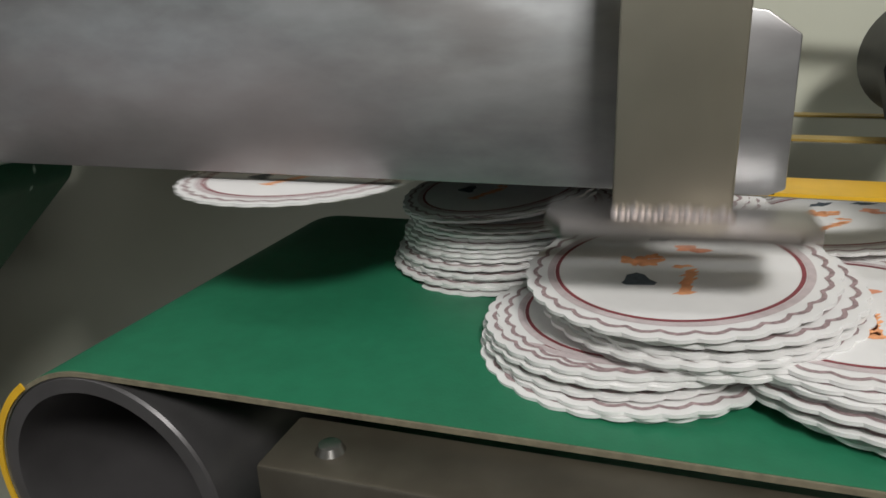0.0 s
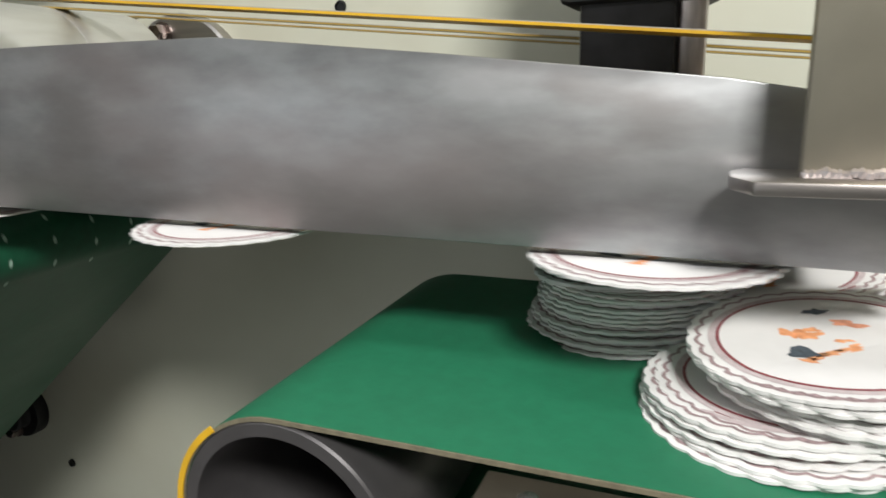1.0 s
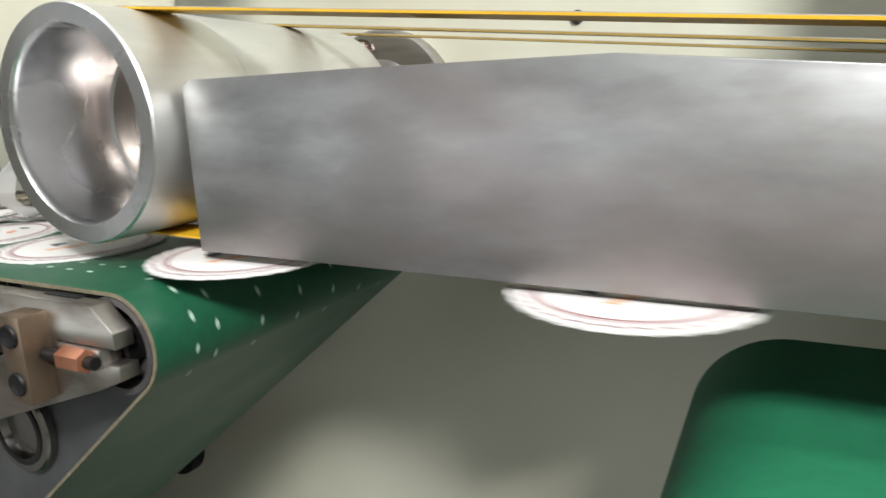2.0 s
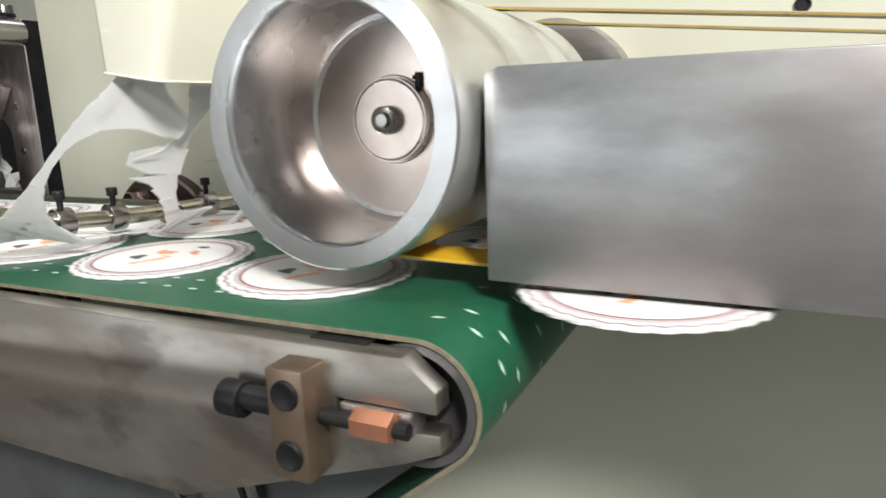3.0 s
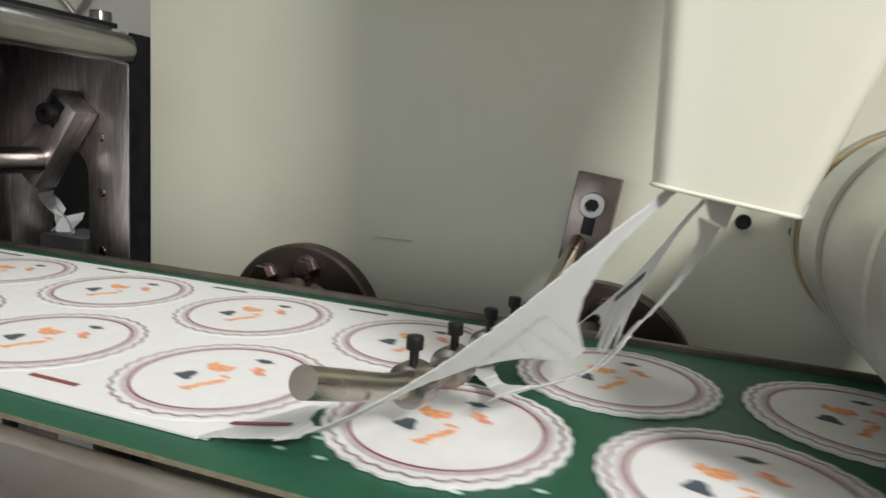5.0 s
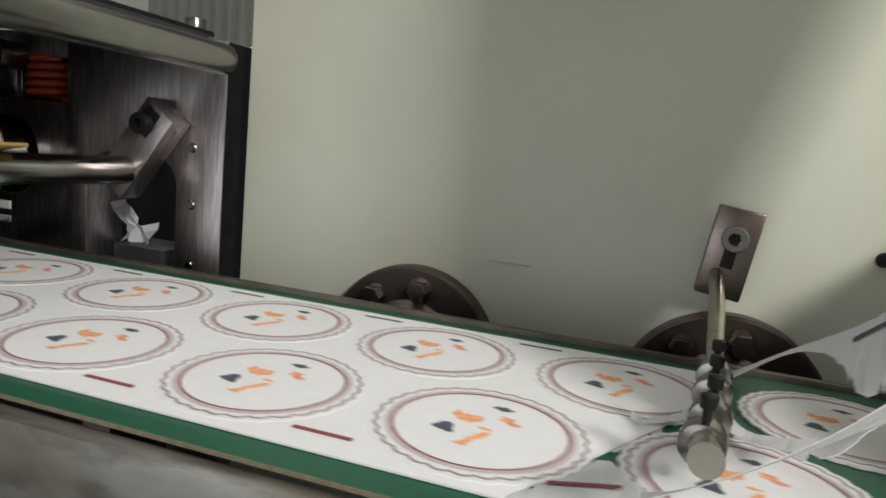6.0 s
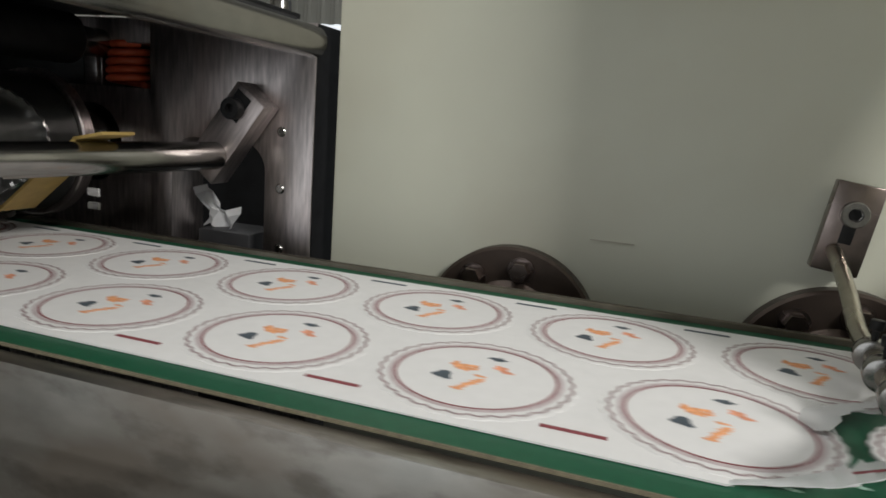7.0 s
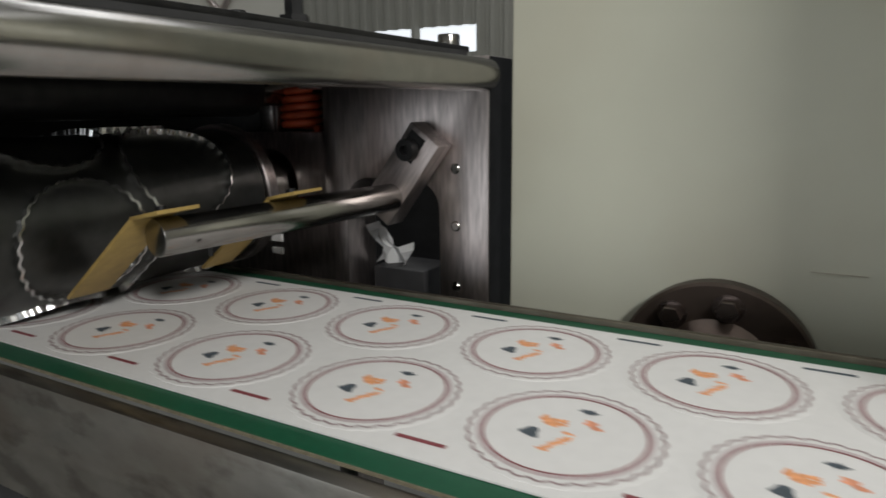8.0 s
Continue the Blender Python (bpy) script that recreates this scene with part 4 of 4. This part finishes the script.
pile(0.66, -0.024, 12, 7, 0.04, PILE_Z - 0.01)
pile(0.42, 0.058, 18, 4, -0.004, PILE_Z - 0.002)
pile(0.475, 0.062, 18, 5, 0.03, PILE_Z - 0.001)
pile(0.55, 0.062, 16, 6, 0.04, PILE_Z - 0.003)
MOVERS = moving_discs()
for o in (*DISC.children_recursive, DISC):
    bpy.data.objects.remove(o)


def mark_master(name, mat, label):
    return solo(name, prism([(-0.0125, -0.0013), (0.0125, -0.0013), (0.0125, 0.0013), (-0.0125, 0.0013)], 0.0, 0.0002, axis="z"), mat, label, "printed mark", group="printed dashes along the board")


NEAR_EDGE = [(-0.264, -0.0505, 0.0012), (-0.236, -0.05, 0.0065), (-0.205, -0.049, 0.0225), (-0.170, -0.0455, 0.048), (-0.142, -0.039, 0.075), (-0.122, -0.026, 0.097), (-0.111, -0.012, 0.13), (-0.105, -0.004, 0.2), (-0.08, 0.0, 0.4), (-0.05, 0.0, 1.0)]
FAR_EDGE = [(-0.182, 0.139, 0.0012), (-0.168, 0.122, 0.013), (-0.153, 0.098, 0.033), (-0.137, 0.076, 0.055), (-0.122, 0.058, 0.078), (-0.108, 0.046, 0.1), (-0.102, 0.036, 0.13), (-0.098, 0.03, 0.2), (-0.075, 0.03, 0.4), (-0.045, 0.03, 1.0)]


def by_length(ctrl):
    """A smooth line as a function of the way along it."""
    pts = np.array([tuple(q) for q in curve_points(ctrl, 12)])
    way = np.concatenate(([0.0], np.cumsum(np.linalg.norm(np.diff(pts, axis=0), axis=1))))
    return lambda a: np.array([np.interp(a, way, pts[:, i]) for i in range(3)])


NEAR_AT, FAR_AT = by_length(NEAR_EDGE), by_length(FAR_EDGE)


def waste_point(s, q, t):
    """The place of the waste board that would lie at s along the belt, q across it: flat, then drawn up into the hood."""
    a = s - peel_x(q)
    if a <= 0:
        return np.array((s, WEB_Y0 + q * (WEB_Y1 - WEB_Y0), 0.0007))
    p = NEAR_AT(a) * (1 - q) + FAR_AT(a) * q
    k = min(1.0, a / 0.1)
    flat_y = WEB_Y0 + q * (WEB_Y1 - WEB_Y0)
    sag = 0.03 * math.sin(math.pi * q) * k * max(0.0, 1 - (a / 0.24) ** 2)
    flutter = 0.0022 * k * math.sin(21 * a + 11 * t + 5 * q)
    p[1] = flat_y * (1 - k) ** 2 + p[1] * (1 - (1 - k) ** 2)
    p = p + np.array((0.35 * sag, 0.6 * flutter, flutter - sag))
    p[2] = max(p[2], 0.0012 + min(0.006, 0.2 * a))
    return p


def waste_pose(s, q, t, lift=0.0):
    e = 0.003
    p = Vector(waste_point(s, q, t))
    d = (Vector(waste_point(s + e, q, t)) - Vector(waste_point(s - e, q, t))).normalized()
    w = Vector(waste_point(s, min(1.0, q + 0.05), t)) - Vector(waste_point(s, max(0.0, q - 0.05), t))
    w = (w - d * w.dot(d)).normalized()
    n = d.cross(w)
    m = Matrix((d, w, n)).transposed().to_4x4()
    m.translation = p + n * lift
    return m


def dash_pose(s, far, t):
    """A printed dash rides on the board, then climbs with the waste into the hood."""
    y = 0.1295 if far else -0.0363
    q = (y - WEB_Y0) / (WEB_Y1 - WEB_Y0)
    if s < peel_x(q) - 0.012:
        return pose(s, y, 0.0013)
    return waste_pose(s, q, t, 0.0007)


def dashes():
    near, far = mark_master("printed_dash", PRINTRED, "maroon dash printed on the board's edge"), mark_master("printed_dash", PRINTNAVY, "dark dash printed on the board's edge")
    made = []
    for k in range(-24, 16):
        made.append((copy_thing(near, dash_pose(k * PITCH - 0.0521 + travel(0), False, 0.0)), k * PITCH - 0.0521, False))
        made.append((copy_thing(far, dash_pose(k * PITCH + 0.0021 + travel(0), True, 0.0)), k * PITCH + 0.0021, True))
    for o in (near, far):
        bpy.data.objects.remove(o)
    return made


DASHES = dashes()


# ---- the scrap lattice that is drawn up into the hood ----
CUTS, SHRINK = 16, 0.8


def waste_spans(u):
    """The board left between and beside the cut discs at u along one pitch: spans across it."""
    def half(v):
        v = (v + PITCH / 2) % PITCH - PITCH / 2
        return math.sqrt(max(0.0, (DISC_R + 0.0003) ** 2 - v * v))
    a, b = half(u), half(u - SHIFT_FAR)
    return ((WEB_Y0, -a), (a, ROW_FAR - b), (ROW_FAR + b, WEB_Y1))


def scrap_lattice():
    """Short cross strips of the punched board; each one travels stiffly, and together they make the waste lattice."""
    s = thing("scrap_lattice", "torn white board scrap pulled up into the suction hood", "paper scrap")
    step = PITCH / CUTS
    shapes, rng = [], random.Random(3)
    for c in range(CUTS):
        row = []
        for j in range(3):
            u0, u1 = (c - 0.3) * step, (c + 1.3) * step
            mid = waste_spans((c + 0.5) * step)[j]
            centre = (WEB_Y0 + 0.003, 0.5 * (mid[0] + mid[1]), WEB_Y1 - 0.003)[j]
            qc = (centre - WEB_Y0) / (WEB_Y1 - WEB_Y0)
            outline = []
            for u, x in ((u0, -0.8 * step), ((c + 0.5) * step, 0.0), (u1, 0.8 * step)):
                lo, hi = waste_spans(u)[j]
                lo, hi = (lo - centre) * SHRINK, (hi - centre) * SHRINK
                if hi - lo < 0.003:
                    lo, hi = 0.5 * (lo + hi) - 0.0015, 0.5 * (lo + hi) + 0.0015
                if j == 1:
                    lo, hi = lo * 0.85, hi * 0.85
                outline.append((x, lo + rng.uniform(-0.0004, 0.0004), hi + rng.uniform(-0.0004, 0.0004)))
            bm, n = bmesh.new(), 6
            grid = []
            for x, lo, hi in outline:
                grid.append([bm.verts.new((x, lo + (hi - lo) * i / n, 0.0002 * math.sin(3.14 * i / n))) for i in range(n + 1)])
            for p, q in zip(grid, grid[1:]):
                for i in range(n):
                    bm.faces.new((p[i], q[i], q[i + 1], p[i + 1]))
            bmesh.ops.recalc_face_normals(bm, faces=bm.faces)
            bmesh.ops.solidify(bm, geom=bm.faces[:], thickness=0.0003)
            row.append((mesh_of("scrap_strip", bm, TISSUE), qc))
        shapes.append(row)
    made = []
    for k in range(-17, 13):
        for c in range(CUTS):
            s0 = k * PITCH + (c + 0.5) * step
            for me, q in shapes[c]:
                o = new("scrap_strip", me)
                o.parent = s
                tagged(o, kind="stuff")
                made.append((o, s0, q))
    return made


STRIPS = scrap_lattice()


# ---- what moves ----
def motions():
    ts = [i / 30 for i in range(241)]
    rows = []
    for t in ts:
        ph = (t - 0.245) / 0.302 * 2 * math.pi
        rows.append((t, pose(0.4865, -0.045, -0.0113 + 0.049 * (1 - math.cos(ph)) / 2)))
    walk(STRIKER, rows)
    walk(DRUM, [(i * 0.1, pose(DRUM_X, DRUM_Y, DRUM_Z, 0, -49.0 * (i - 35), 0)) for i in range(81)])
    walk(DIE, [(i * 0.1, pose(DIE_X, 0.04, DIE_Z, 0, 90 - math.degrees((travel(i * 0.1) - DIE_X) / DIE_R), 0)) for i in range(81)])
    step = 4 * DOT_P
    walk(DOTS, [(t, pose((travel(t) % step) - step, 0, 0)) for t in ts])
    walk(END_DOTS, [(i * 0.1, pose(ROLL_X, 0, -ROLL_R, 0, math.degrees(travel(i * 0.1) / ROLL_R), 0)) for i in range(81)])
    rng = random.Random(12)
    for ob, s0, row, k in MOVERS:
        turn = rng.uniform(-30, 30)
        times = sorted(set([round(i * 0.5, 3) for i in range(17)]))
        fine = []
        for i in range(161):
            t = i * 0.05
            s = s0 + travel(t)
            if -0.06 < s < 0.32:
                fine.append(round(t, 3))
        rows = [(t, disc_pose(s0 + travel(t), row, k, turn)) for t in sorted(set(times + fine))]
        walk(ob, rows)
    for ob, s0, far in DASHES:
        times = sorted(set([round(i * 0.5, 3) for i in range(17)] + [round(i * 0.05, 3) for i in range(161) if -0.35 < s0 + travel(i * 0.05) < 0.1]))
        walk(ob, [(t, dash_pose(s0 + travel(t), far, t)) for t in times])
    for ob, s0, q in STRIPS:
        fine = [round(i * 0.05, 3) for i in range(161) if -0.31 < s0 + travel(i * 0.05) < 0.06]
        coarse = [i * 0.5 for i in range(17)]
        walk(ob, [(t, waste_pose(s0 + travel(t), q, t)) for t in sorted(set(coarse + fine))])


motions()
